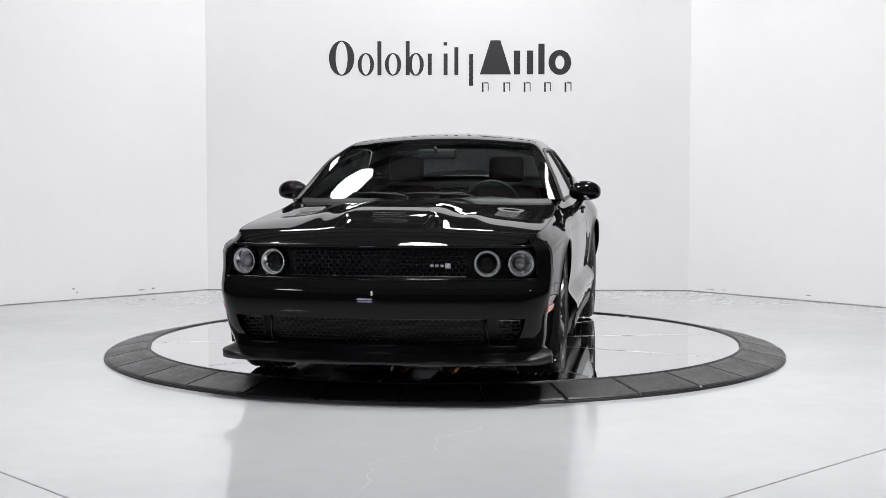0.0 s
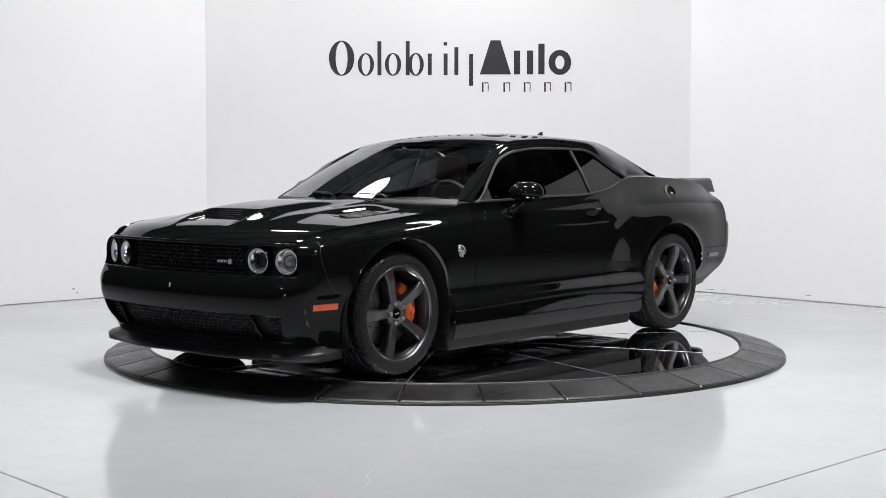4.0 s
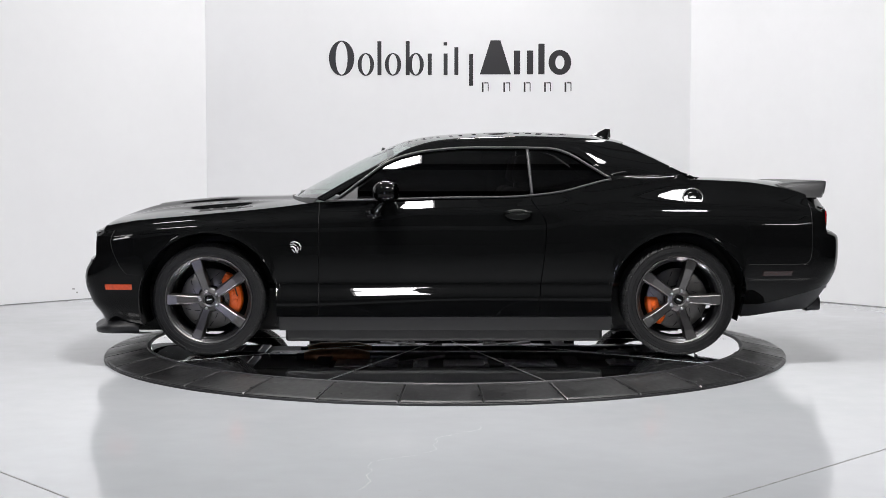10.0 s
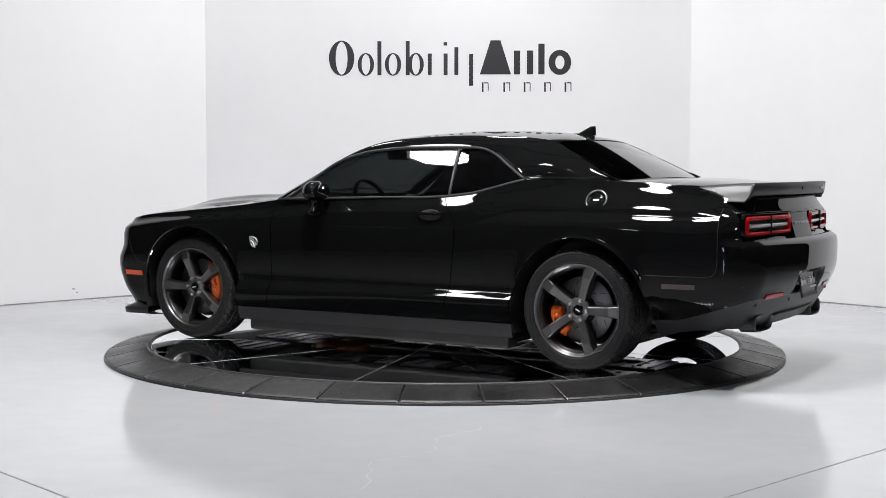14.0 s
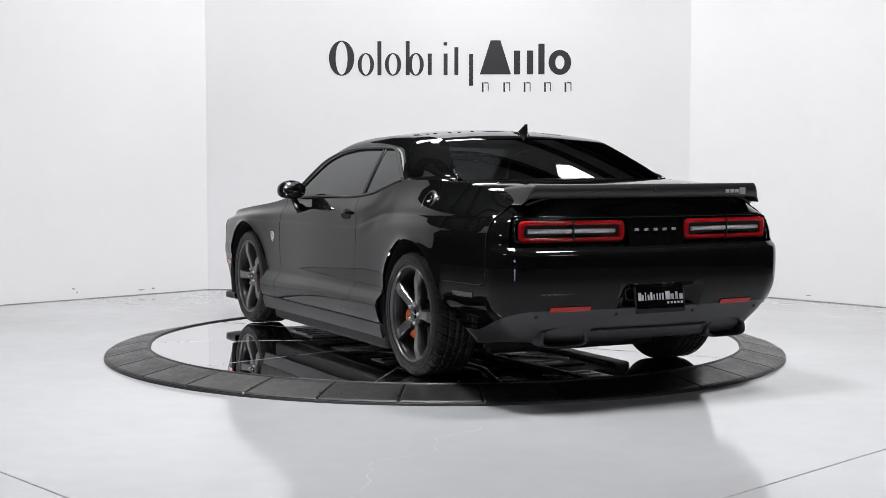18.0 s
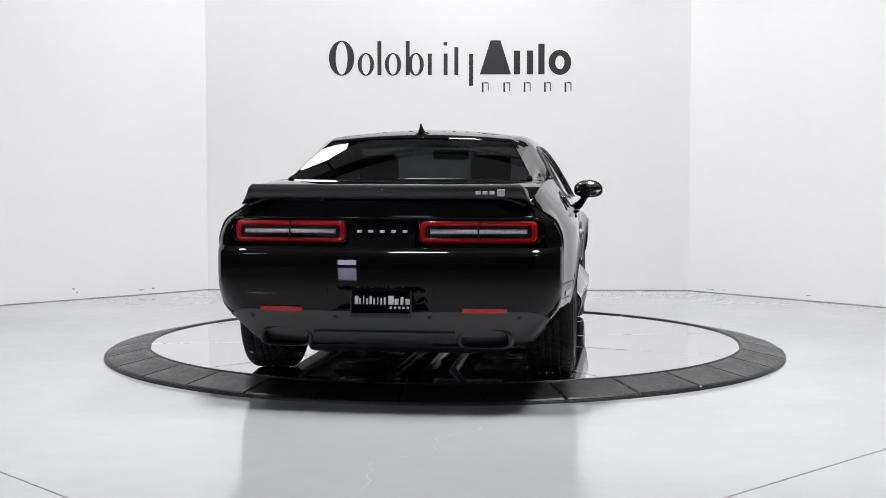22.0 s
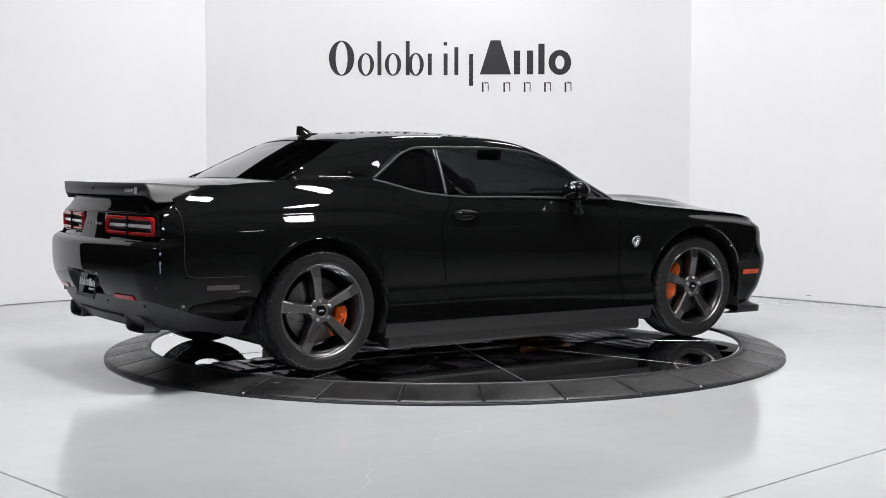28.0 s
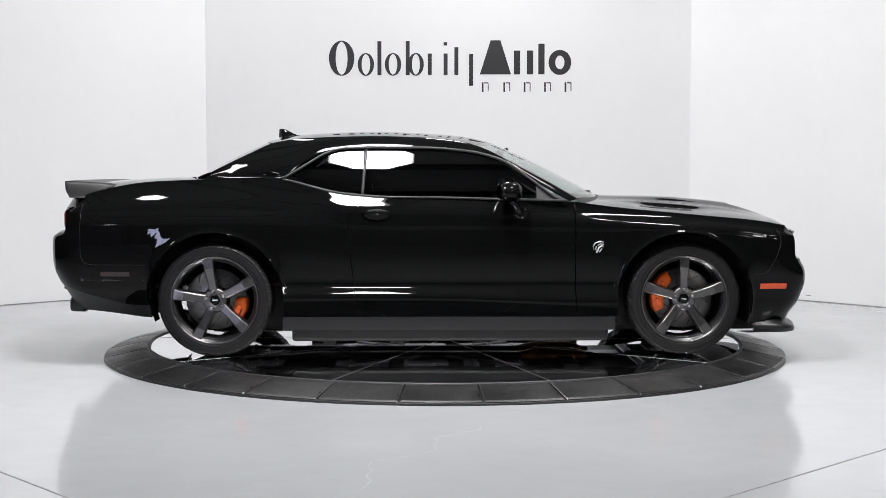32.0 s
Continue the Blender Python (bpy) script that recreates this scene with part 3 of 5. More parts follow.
DOOR_F, DOOR_R = 0.785, -0.592
both("front_fender", lambda: [arch_grid(1, 1.905, 1.045, ZT), side_grid(1.045, DOOR_F + 0.003, const(SILL), ZT, 16)], PAINT, "glossy black front fender")


def door_edge(z):
    return DOOR_R - 0.045 * sstep(0.35, 0.85, z) + 0.10 * sstep(0.9, 1.09, z)


def strip_grid(xa, xb, nu):
    # between two edge lines that lean with height
    u = np.linspace(0, 1, nu)[:, None]
    x = xa(0.7) + (xb(0.7) - xa(0.7)) * u
    for _ in range(4):
        z = crease_rows(x[:, :1] if x.shape[1] == 1 else x[:, x.shape[1] // 2][:, None], np.full((nu, 1), SILL), ZT(x[:, -1:]))
        x = xa(z) + (xb(z) - xa(z)) * u
    top = ZT(x[:, -1:])
    z = SILL + (z - SILL) * np.where(z > 0.9, (top - SILL) / (z[:, -1:] - SILL), 1.0)
    return np.stack([x, half_width(x, z), z], -1)


def door_grid():
    return strip_grid(lambda z: DOOR_F - 0.0025 + 0 * np.asarray(z, float), lambda z: door_edge(np.asarray(z, float)), 64)


def quarter_grid():
    a = strip_grid(lambda z: door_edge(np.asarray(z, float)) - 0.0045, lambda z: -1.043 + 0 * np.asarray(z, float), 30)
    return [a, arch_grid(-1, -1.043, -1.907, ZT), side_grid(-1.907, -2.311, const(0.651), ZT, 24)]


both("door", door_grid, PAINT, "glossy black long coupe door")
both("quarter_panel", quarter_grid, PAINT, "glossy black rear quarter panel")

# rocker trim under the doors
def rocker():
    x = np.linspace(1.03, -1.05, 40)[:, None] + np.zeros((1, 8))
    v = np.linspace(0, 1, 8)[None, :]
    z = 0.322 - (0.322 - 0.238) * v + 0 * x
    y = half_width(x, 0.33) + 0.003 - 0.018 * v**1.5
    return np.stack([x, y, z], -1)
both("rocker_trim", rocker, DARK_SATIN, "satin black rocker trim", 0.02)

# ---- front end ----
AF = lambda x, y: end_angle(True, x, y)
A_SIDE = AF(1.907, 0.88)


def end_at(front, x, z):
    # the angle at which the side stands at station x, for every height
    return np.arctan2(half_width(np.full(np.shape(z), x), z), abs(x - (1.35 if front else -1.45)))


def fband(z0, z1, a0, a1, nu=60, nz=10, inset=0.0):
    z = np.linspace(z0, z1, nz)[None, :]
    ends = [np.sign(q) * end_at(True, 1.905, z) if abs(abs(q) - A_SIDE) < 1e-9 else q + 0 * z for q in (a0, a1)]
    a = ends[0] + (ends[1] - ends[0]) * np.linspace(0, 1, nu)[:, None]
    return wrap(True, a, z, inset)


def y_ang(front, y, z):
    # the angle at which the outline passes the half width y at height z
    t = np.linspace(0, 1.2, 600)
    P = wrap(front, t, np.full(600, z))
    return float(np.interp(y, P[:, 1], t))


def nose_corner(s):
    # closes the corner from the lamps back to the fender, up to the hood's edge
    z0 = np.full((1, 1), 0.664)
    end = float(end_at(True, 1.905, np.array([0.8]))[0])
    a = np.linspace(0, 1, 56)[:, None]
    rough = wrap(True, a80 + (end - a80) * a[:, 0], np.full(56, 0.86))
    top = ZT(np.minimum(rough[:, 0], 2.16))[:, None] + 0.001
    z = z0 + (top - z0) * np.linspace(0, 1, 28)[None, :]
    ang = a80 + (end_at(True, 1.905, z) - a80) * a
    return wrap(True, s * ang, z)


a58, a63, a76 = (y_ang(True, v, 0.4) for v in (0.565, 0.625, 0.765))
a80 = y_ang(True, 0.838, 0.74)
bump = [fband(0.468, 0.664, -A_SIDE, A_SIDE, 120, 22), fband(0.262, 0.318, -A_SIDE, A_SIDE, 120, 8)]
for s in (1, -1):
    bump += [fband(0.318, 0.468, s * a58, s * a63, 8, 14), fband(0.318, 0.468, s * a76, s * A_SIDE, 40, 14)]
    bump = bump[:-2] + bump[-1:]
    skin("fender_nose", [nose_corner(s)], PAINT, car, "glossy black fender corner beside the headlamps", 0.012)
skin("front_bumper", bump, PAINT, car, "glossy black front bumper with grille openings", 0.02)
# recessed band behind the lamps and grille
skin("grille_recess", [fband(0.655, 0.86, -a80, a80, 80, 10, 0.075)], DARK, car, "", 0.01)
skin("lower_recess", [fband(0.31, 0.475, -a76, a76, 60, 8, 0.09)], DARK, car, "", 0.01)

# chin splitter
def splitter():
    a = np.linspace(-A_SIDE, A_SIDE, 100)[:, None]
    rows = []
    for inset, z in ((0.03, 0.275), (0.01, 0.268), (-0.012, 0.25), (-0.05, 0.236), (-0.062, 0.226), (-0.058, 0.216), (0.02, 0.208), (0.12, 0.208)):
        zz = z + 0.03 * sstep(0.62, 0.9, np.abs(a)) * (z > 0.22)
        P = wrap(True, a, np.full(a.shape, 0.30), inset + (0.012 * np.cos(a * 9) + 0.055 * sstep(0.86, 1.0, np.abs(a) / A_SIDE)) * (inset < 0))
        P[..., 2] = zz
        rows.append(P)
    return np.concatenate(rows, 1)
skin("splitter", splitter(), DARK_SATIN, car, "satin black chin splitter", 0.0)

# ---- hood ----
ZH = spl((2.32, 0.872), (2.246, 0.902), (2.13, 0.936), (2.0, 0.963), (1.85, 0.988), (1.6, 1.013), (1.3, 1.034), (1.0, 1.054), (0.7, 1.066))


def hood_z(x, y):
    ye = YT(x) - 0.004
    w = np.clip(np.abs(y) / ye, 0, 1)
    base = ZT(x) + (ZH(x) - ZT(x)) * (1 - w**2.2)
    side = 1 - sstep(0.20, 0.40, np.abs(y))
    b = 0.038 * side * np.maximum(sstep(1.955, 1.90, x), sstep(2.2, 1.90, x) * sstep(0.19, 0.26, np.abs(y))) * (1 - 0.55 * sstep(1.55, 1.0, x))
    # a low ridge each side of the scoop, and hollows round the vents
    ridge = 0.011 * np.exp(-((np.abs(y) - 0.42) / 0.08) ** 2) * sstep(2.15, 1.8, x) * (1 - sstep(1.3, 1.0, x))
    vent = -0.016 * np.exp(-((np.abs(y) - 0.60) / 0.10) ** 4 - ((x - 1.45) / 0.2) ** 4)
    return base + b + ridge + vent


def hood_grid():
    nu, nv = 110, 121
    w = np.linspace(-1, 1, nv)[None, :]
    xf = 2.288 - 0.15 * (w * 0.84) ** 2 - 0.075 * np.abs(w) ** 9
    xr = 1.03 - 0.20 * w**2
    t = np.linspace(0, 1, nu)[:, None]
    t = t - 0.10 * np.sin(2 * math.pi * t) / (2 * math.pi) * 2
    x = xf + (xr - xf) * t
    y = w * (YT(x) - 0.004)
    z = hood_z(x, y)
    z = z - 0.048 * np.clip(1 - t / 0.115, 0, 1) ** 2 * (1 - 0.45 * np.abs(w) ** 8)
    return np.stack([x, y, z], -1)
skin("hood", hood_grid(), PAINT, car, "glossy black hood with raised centre scoop", 0.012, out=(0, 0, 1))

# scoop mouth
yy = np.linspace(-0.215, 0.215, 30)[:, None]
zz = np.linspace(0, 1, 6)[None, :]
xm = 1.952 - 0.03 * (yy / 0.22) ** 2
top = hood_z(np.full(yy.shape, 1.89), yy) - 0.006
P = np.stack([xm - 0.045 * zz, yy + 0 * zz, 0.966 + (top - 0.966) * zz], -1)
scoop = skin("scoop_mouth", P, DARK, car, "dark hood scoop intake", 0.0, out=(1, 0, 0.3))
for k in range(4):
    f = (k + 0.6) / 4.4
    q = np.stack([xm[:, 0] - 0.045 * f + 0.006, yy[:, 0], 0.966 + (top[:, 0] - 0.966) * f], -1)
    tube("slat", q, 0.0022, SATIN, scoop, n=5).location = (0, 0, 0)
for s in (1, -1):
    vent = skin("hood_vent", np.stack(np.broadcast_arrays(np.linspace(1.58, 1.32, 10)[:, None], s * np.linspace(0.535, 0.66, 6)[None, :], hood_z(np.linspace(1.58, 1.32, 10)[:, None], np.linspace(0.535, 0.66, 6)[None, :]) + 0.0015), -1), DARK, car, "black hood heat vent", 0.0, out=(0, 0, 1))
    for k in range(3):
        x = 1.56 - k * 0.09
        g = np.stack(np.broadcast_arrays(np.array([x, x - 0.03, x - 0.06])[:, None], s * np.linspace(0.53, 0.665, 8)[None, :], hood_z(np.array([x, x - 0.03, x - 0.06])[:, None], np.linspace(0.53, 0.665, 8)[None, :]) + np.array([-0.006, 0.001, 0.002])[:, None]), -1)
        skin("slat", g, PAINT, vent, "", 0.003, out=(0, 0, 1))

# ---- cabin ----
SIDE_Y = lambda z: 0.845 - 0.46 * (z - 1.08) - 0.325 * (z - 1.08) ** 2
HI = spl((0.70, 1.040), (0.66, 1.062), (0.532, 1.158), (0.351, 1.285), (0.206, 1.335), (-0.013, 1.366), (-0.378, 1.375), (-0.561, 1.373), (-0.73, 1.360), (-0.82, 1.325), (-0.90, 1.275), (-1.05, 1.182))
arow = [(x, SIDE_Y(z), z) for x, z in ((0.755, 1.050), (0.55, 1.168), (0.37, 1.295), (0.215, 1.352), (0.0, 1.384), (-0.38, 1.392), (-0.58, 1.390), (-0.78, 1.366), (-0.93, 1.29))]
arow += [(-1.06, 0.795, 1.190), (-1.21, 0.792, 1.188), (-1.40, 0.788, 1.186), (-1.60, 0.778, 1.180)]
brow = [(0.81, 0.785, 1.062), (0.59, 0.715, 1.19), (0.355, 0.652, 1.318), (0.165, 0.61, 1.403), (-0.03, 0.587, 1.441), (-0.38, 0.58, 1.458), (-0.60, 0.575, 1.458), (-0.85, 0.565, 1.450), (-1.01, 0.56, 1.438), (-1.15, 0.558, 1.412), (-1.29, 0.605, 1.347), (-1.44, 0.6565, 1.272), (-1.605, 0.712, 1.184)]
CA, CB = path3(arow), path3(brow)


def foot(s):
    # the rear pillar rises from a narrow ledge inside the shoulder
    q = CA(s)
    k = sstep(8.2, 9.8, s) * (1 - 0.6 * sstep(11.0, 12.0, s))
    q[:, 1] -= 0.064 * k
    q[:, 2] += 0.012 * k
    return q


def rail():
    s = np.linspace(0, 12, 130)
    edge = CA(s)[:, None]
    A, B = foot(s)[:, None], CB(s)[:, None]
    C = (A + B) / 2
    k = (1 - 0.96 * sstep(8.0, 9.2, s))[:, None]
    C[..., 1] = A[..., 1] - (0.5 - 0.20 * k) * (A[..., 1] - B[..., 1])
    C[..., 2] = A[..., 2] + (0.5 + 0.30 * k) * (B[..., 2] - A[..., 2])
    t = np.linspace(0, 1, 16)[None, :, None]
    P = (1 - t) ** 2 * A + 2 * t * (1 - t) * C + t * t * B
    # behind the side window the panel is one even surface, whatever the window's outline
    def terms(q):
        x, z = q[..., 0], q[..., 2] - 1.2
        return np.stack([np.ones_like(x), x, z, x * z, z * z, x * x], -1)
    fit = np.concatenate([foot(np.linspace(5.5, 12, 27)), CB(np.linspace(7.5, 12, 19))])
    co = np.linalg.lstsq(terms(fit), fit[:, 1], rcond=None)[0]
    even = terms(P) @ co
    ra, rb = A[:, 0, 1] - even[:, 0], B[:, 0, 1] - even[:, -1]
    tt = t[..., 0]
    even = even + ra[:, None] * (1 - tt) ** 4 + rb[:, None] * tt**4 + (0.004 + 0.07 * (P[..., 0] + 1.15)) * np.sin(math.pi * tt)
    k = sstep(6.6, 8.4, s)[:, None]
    P[..., 1] = P[..., 1] * (1 - k) + even * k
    return np.concatenate([edge, P], 1)
both("roof_rail", rail, PAINT, "glossy black pillar and roof rail", 0.01, out=(0, 1, 0.6))


def span(s0, s1, bow, crown, nu=30, nv=41, lift=0.0, even=False):
    s = np.linspace(s0, s1, nu)
    B = CB(s)
    if even:
        # one even sweep, as bent glass has
        B = np.stack([np.polyval(np.polyfit(s, B[:, k], 2), s) for k in range(3)], -1)
    w = np.linspace(-1, 1, nv)
    f = (s - s0) / (s1 - s0)
    q = 1 - w[None, :] ** 2
    x = B[:, :1] + (bow[0] + (bow[1] - bow[0]) * f)[:, None] * q
    y = B[:, 1:2] * w[None, :]
    z = B[:, 2:3] + (crown(f))[:, None] * q + lift
    return np.stack([x, y, z], -1)


skin("roof", span(3.02, 9, (0.13, -0.07), lambda f: 0.022 + 0.020 * np.sin(np.clip(f, 0, 1) * math.pi), 50), PAINT, car, "glossy black roof", 0.015, out=(0, 0, 1))
skin("windscreen", span(0.03, 2.97, (0.21, 0.13), lambda f: 0.008 + 0.014 * f, 30, lift=-0.003, even=True), GLASS_FRONT, car, "lightly tinted windscreen", 0.0, out=(1, 0, 1))
skin("rear_window", span(9.05, 12, (-0.06, -0.09), lambda f: 0.022 - 0.008 * f, 30, lift=-0.003, even=True), GLASS_REAR, car, "dark tinted rear window", 0.0, out=(-1, 0, 1))


def side_glass(x0, x1, nu=40, nv=14):
    x = np.linspace(x0, x1, nu)[:, None] + np.zeros((1, nv))
    v = np.linspace(0, 1, nv)[None, :]
    lo = ZT(x) - 0.01
    hi = np.maximum(HI(x) + 0.008, lo + 0.002)
    z = lo + (hi - lo) * v
    return np.stack([x, SIDE_Y(z) - 0.006, z], -1)
both("door_window", lambda: side_glass(0.69, -0.540), GLASS_SIDE, "dark tinted door window", 0.0, (0, 1, 0.3))
both("quarter_window", lambda: side_glass(-0.552, -1.048), GLASS_SIDE, "dark tinted quarter window", 0.0, (0, 1, 0.3))
for s in (1, -1):
    x = np.linspace(0.70, -1.055, 90)
    up = np.stack([x, (SIDE_Y(HI(x)) + 0.004) * s, HI(x) + 0.008], -1)
    tube("window_trim", up, 0.0085, SATIN, car, "dark satin window surround")
    x = np.linspace(0.74, -1.06, 70)
    dn = np.stack([x, (SIDE_Y(ZT(x)) + 0.012) * s, ZT(x) + 0.003], -1)
    tube("belt_trim", dn, 0.0075, SATIN, car, "dark satin belt moulding")
    zz = np.linspace(ZT(-0.55), HI(-0.53), 12)
    xx = np.linspace(-0.556, -0.535, 12)
    tube("window_divider", np.stack([xx, (SIDE_Y(zz)) * s, zz], -1), 0.009, SATIN, car, "")

# ---- deck, spoiler, tail ----
def deck():
    nu, nv = 40, 61
    w = np.linspace(-1, 1, nv)[None, :]
    t = np.linspace(0, 1, nu)[:, None]
    x0 = -1.60 - 0.125 * (1 - w**2)
    x1 = -2.47 + 0.115 * (w * 0.75) ** 2 + 0.02 * np.abs(w) ** 6
    x = x0 + (x1 - x0) * t
    y = w * (YT(x) - 0.002)
    ztop = 1.192 - 0.055 * t**2
    z = ZT(x) + (ztop - ZT(x)) * (1 - np.abs(w) ** 5)
    return np.stack([x, y, z], -1)
skin("deck_lid", deck(), PAINT, car, "glossy black deck lid", 0.012, out=(0, 0, 1))


def spoiler():
    nv = 81
    y = np.linspace(-0.765, 0.765, nv)
    tp = sstep(0.712, 0.768, np.abs(y))
    te = -2.512 + 0.115 * y**2
    rows = []
    for dx, z in ((0.36, 1.140), (0.29, 1.155), (0.18, 1.163), (0.08, 1.169), (0.012, 1.171), (0.0, 1.168), (0.004, 1.135), (0.010, 1.102), (0.04, 1.095), (0.20, 1.108), (0.35, 1.125)):
        rows.append(np.stack([te + dx * (1 - 0.35 * tp) + 0.03 * tp, y * (1 - 0.012 * (z > 1.15)), 1.098 - 0.034 * tp + (z - 1.098) * (1 - 0.95 * tp)], -1))
    return np.stack(rows, 1)
skin("spoiler", spoiler(), DARK_SATIN, car, "satin black rear spoiler", 0.0, out=(-1, 0, 1))

AR = lambda x, y: end_angle(False, x, y)
B_SIDE = AR(-1.907, 0.93)


B_SEAM = AR(-2.315, 0.90)


def rband(z0, z1, a0, a1, nu=60, nz=10, inset=0.0):
    z = np.linspace(z0, z1, nz)[None, :]
    fix = {round(B_SIDE, 6): -1.905, round(B_SEAM, 6): -2.3125}
    ends = [np.sign(q) * end_at(False, fix[round(abs(q), 6)], z) if round(abs(q), 6) in fix else q + 0 * z for q in (a0, a1)]
    a = ends[0] + (ends[1] - ends[0]) * np.linspace(0, 1, nu)[:, None]
    return wrap(False, a, z, inset)
b83 = y_ang(False, 0.835, 0.92)
b25 = y_ang(False, 0.27, 0.58)
def rband2(z0, z1, s, a_in, a_out, nu=60, nz=10):
    return rband(z0, z1, s * a_in, s * a_out, nu, nz)
tail = [rband(0.655, 0.848, -b25, b25, 30, 22)]
for s in (1, -1):
    tail += [rband2(0.655, 0.848, s, b25, B_SEAM, 60, 22), rband2(0.524, 0.655, s, b25, B_SEAM, 60, 12), rband2(0.524, 0.648, s, B_SEAM, B_SIDE, 30, 12)]
def plate_pocket():
    y = np.linspace(-0.272, 0.272, 24)[:, None]
    t = np.linspace(0, 1, 10)[None, :]
    z = 0.657 + (0.52 - 0.657) * t
    x = X_REAR(z) + 0.115 * y * y + 0.045 * sstep(0.0, 0.25, t) * (1 - sstep(0.185, 0.272, np.abs(y)))
    return np.stack(np.broadcast_arrays(x, y + 0 * t, z), -1)
skin("plate_pocket", plate_pocket(), PAINT, car, "glossy black number plate pocket", 0.004)
skin("rear_bumper", tail, PAINT, car, "glossy black rear bumper", 0.02)
pan = [rband(1.0, 1.085, -B_SEAM, B_SEAM, 120, 10)]
for s in (1, -1):
    pan.append(rband(0.848, 1.0, s * b83, s * B_SEAM, 24, 14))
skin("tail_panel", pan, PAINT, car, "glossy black tail panel", 0.012)
b17 = y_ang(False, 0.165, 0.92)
for s in (1, -1):
    skin("lamp_recess", rband(0.842, 1.006, s * b17, s * b83, 50, 10, 0.045), PAINT, car, "black recessed tail lamp band", 0.008)
# the hollow panel between the lamps leans forward towards its top
yy = np.linspace(-0.172, 0.172, 31)[:, None]
tt = np.linspace(0, 1, 14)[None, :]
zz = 0.846 + 0.156 * tt
xx = X_REAR(np.full_like(zz, 0.86)) + 0.115 * yy**2 + 0.008 + 0.040 * tt + 0.004 * np.sin(tt * math.pi)
skin("centre_panel", np.stack(np.broadcast_arrays(xx, yy, zz), -1), PAINT, car, "glossy black panel between the tail lamps", 0.004, out=(-1, 0, 0.8))
# lower valance rises towards the corners
def to_arch(a, z):
    # angles beyond 0.6 are spread so that they end at the arch, whatever the height
    end = end_at(False, -1.905, z)
    b = np.abs(a)
    return np.sign(a) * np.where(b < 0.6, b, 0.6 + (b - 0.6) * (end - 0.6) / (B_SIDE - 0.6))


def valance():
    a = np.linspace(-B_SIDE, B_SIDE, 140)[:, None]
    t = np.linspace(0, 1, 16)[None, :]
    top = 0.522 + 0 * a - 0.135 * sstep(0.60, 1.02, np.abs(a))
    bot = 0.345 - 0.045 * sstep(0.7, B_SIDE, np.abs(a))
    bot = np.minimum(bot, top - 0.01)
    z = top + (bot - top) * t
    return wrap(False, to_arch(a, z), z, 0.004)
skin("rear_valance", valance(), SATIN, car, "satin black rear diffuser valance", 0.02)
def lower_corner(s):
    a = np.linspace(0.60, B_SIDE, 50)[:, None]
    t = np.linspace(0, 1, 12)[None, :]
    bot = 0.522 - 0.135 * sstep(0.60, 1.02, np.abs(a)) + 0.001
    z = 0.5245 + (bot - 0.5245) * t
    return wrap(False, s * to_arch(a, z), z)
for s in (1, -1):
    skin("bumper_corner", lower_corner(s), PAINT, car, "", 0.012)

# ---- underbody ----
car_box("underbody", -1.7, 2.05, -0.58, 0.58, 0.195, 0.50, UNDER, car, "black underbody pan", 0.03)
car_box("floor_core", -1.0, 1.0, -0.80, 0.80, 0.20, 0.335, UNDER, car, "", 0.02)
for s in (1, -1):
    car_box("sill_core", -1.0, 1.0, min(s * 0.76, s * 0.885), max(s * 0.76, s * 0.885), 0.160, 0.335, UNDER, car, "", 0.02)
car_box("body_core", -2.2, 2.05, -0.60, 0.60, 0.50, 0.82, DARK, car, "", 0.02)
for s in (1, -1):
    muff = car_box("muffler", -2.22, -1.85, s * 0.35 - 0.17, s * 0.35 + 0.17, 0.30, 0.40, RIM_DARK, car, "dark exhaust muffler", 0.05)
    tube("exhaust_pipe", [(1.0, s * 0.16, 0.175), (0.2, s * 0.16, 0.17), (-0.9, s * 0.17, 0.17), (-1.35, s * 0.3, 0.19), (-1.85, s * 0.35, 0.30)], 0.03, RIM_DARK, car, "steel exhaust pipe", 10)
    tube("control_arm", [(1.475, s * 0.62, 0.24), (1.55, s * 0.2, 0.2)], 0.03, UNDER, car, "", 6)
    tube("control_arm", [(-1.475, s * 0.65, 0.25), (-1.4, s * 0.15, 0.2)], 0.03, UNDER, car, "", 6)
    tube("jack_rail", [(0.95, s * 0.72, 0.178), (-0.95, s * 0.72, 0.178)], 0.014, UNDER, car, "", 6)
for x in (0.8, 0.25, -0.35, -0.85):
    car_box("crossmember", x - 0.05, x + 0.05, -0.6, 0.6, 0.165, 0.185, UNDER, car, "", 0.006)
car_box("gearbox_cover", 0.1, 1.2, -0.1, 0.1, 0.165, 0.185, RIM_DARK, car, "grey gearbox cover", 0.012)
for x0, x1, y0, y1, m_ in ((0.1, 0.72, 0.26, 0.56, SHIELD), (-0.75, 0.0, 0.27, 0.55, SHIELD), (-1.55, -1.1, 0.08, 0.5, SHIELD), (1.25, 1.75, 0.1, 0.5, SHIELD)):
    for sg in (1, -1):
        ya, yb = sorted((sg * y0, sg * y1))
        car_box("heat_shield", x0, x1, ya, yb, 0.178, 0.192, m_, car, "dull metal heat shield", 0.006)
        for k in range(4):
            xr_ = x0 + (x1 - x0) * (k + 0.5) / 4
            car_box("shield_rib", xr_ - 0.012, xr_ + 0.012, ya + 0.03, yb - 0.03, 0.170, 0.179, m_, car, "", 0.004)
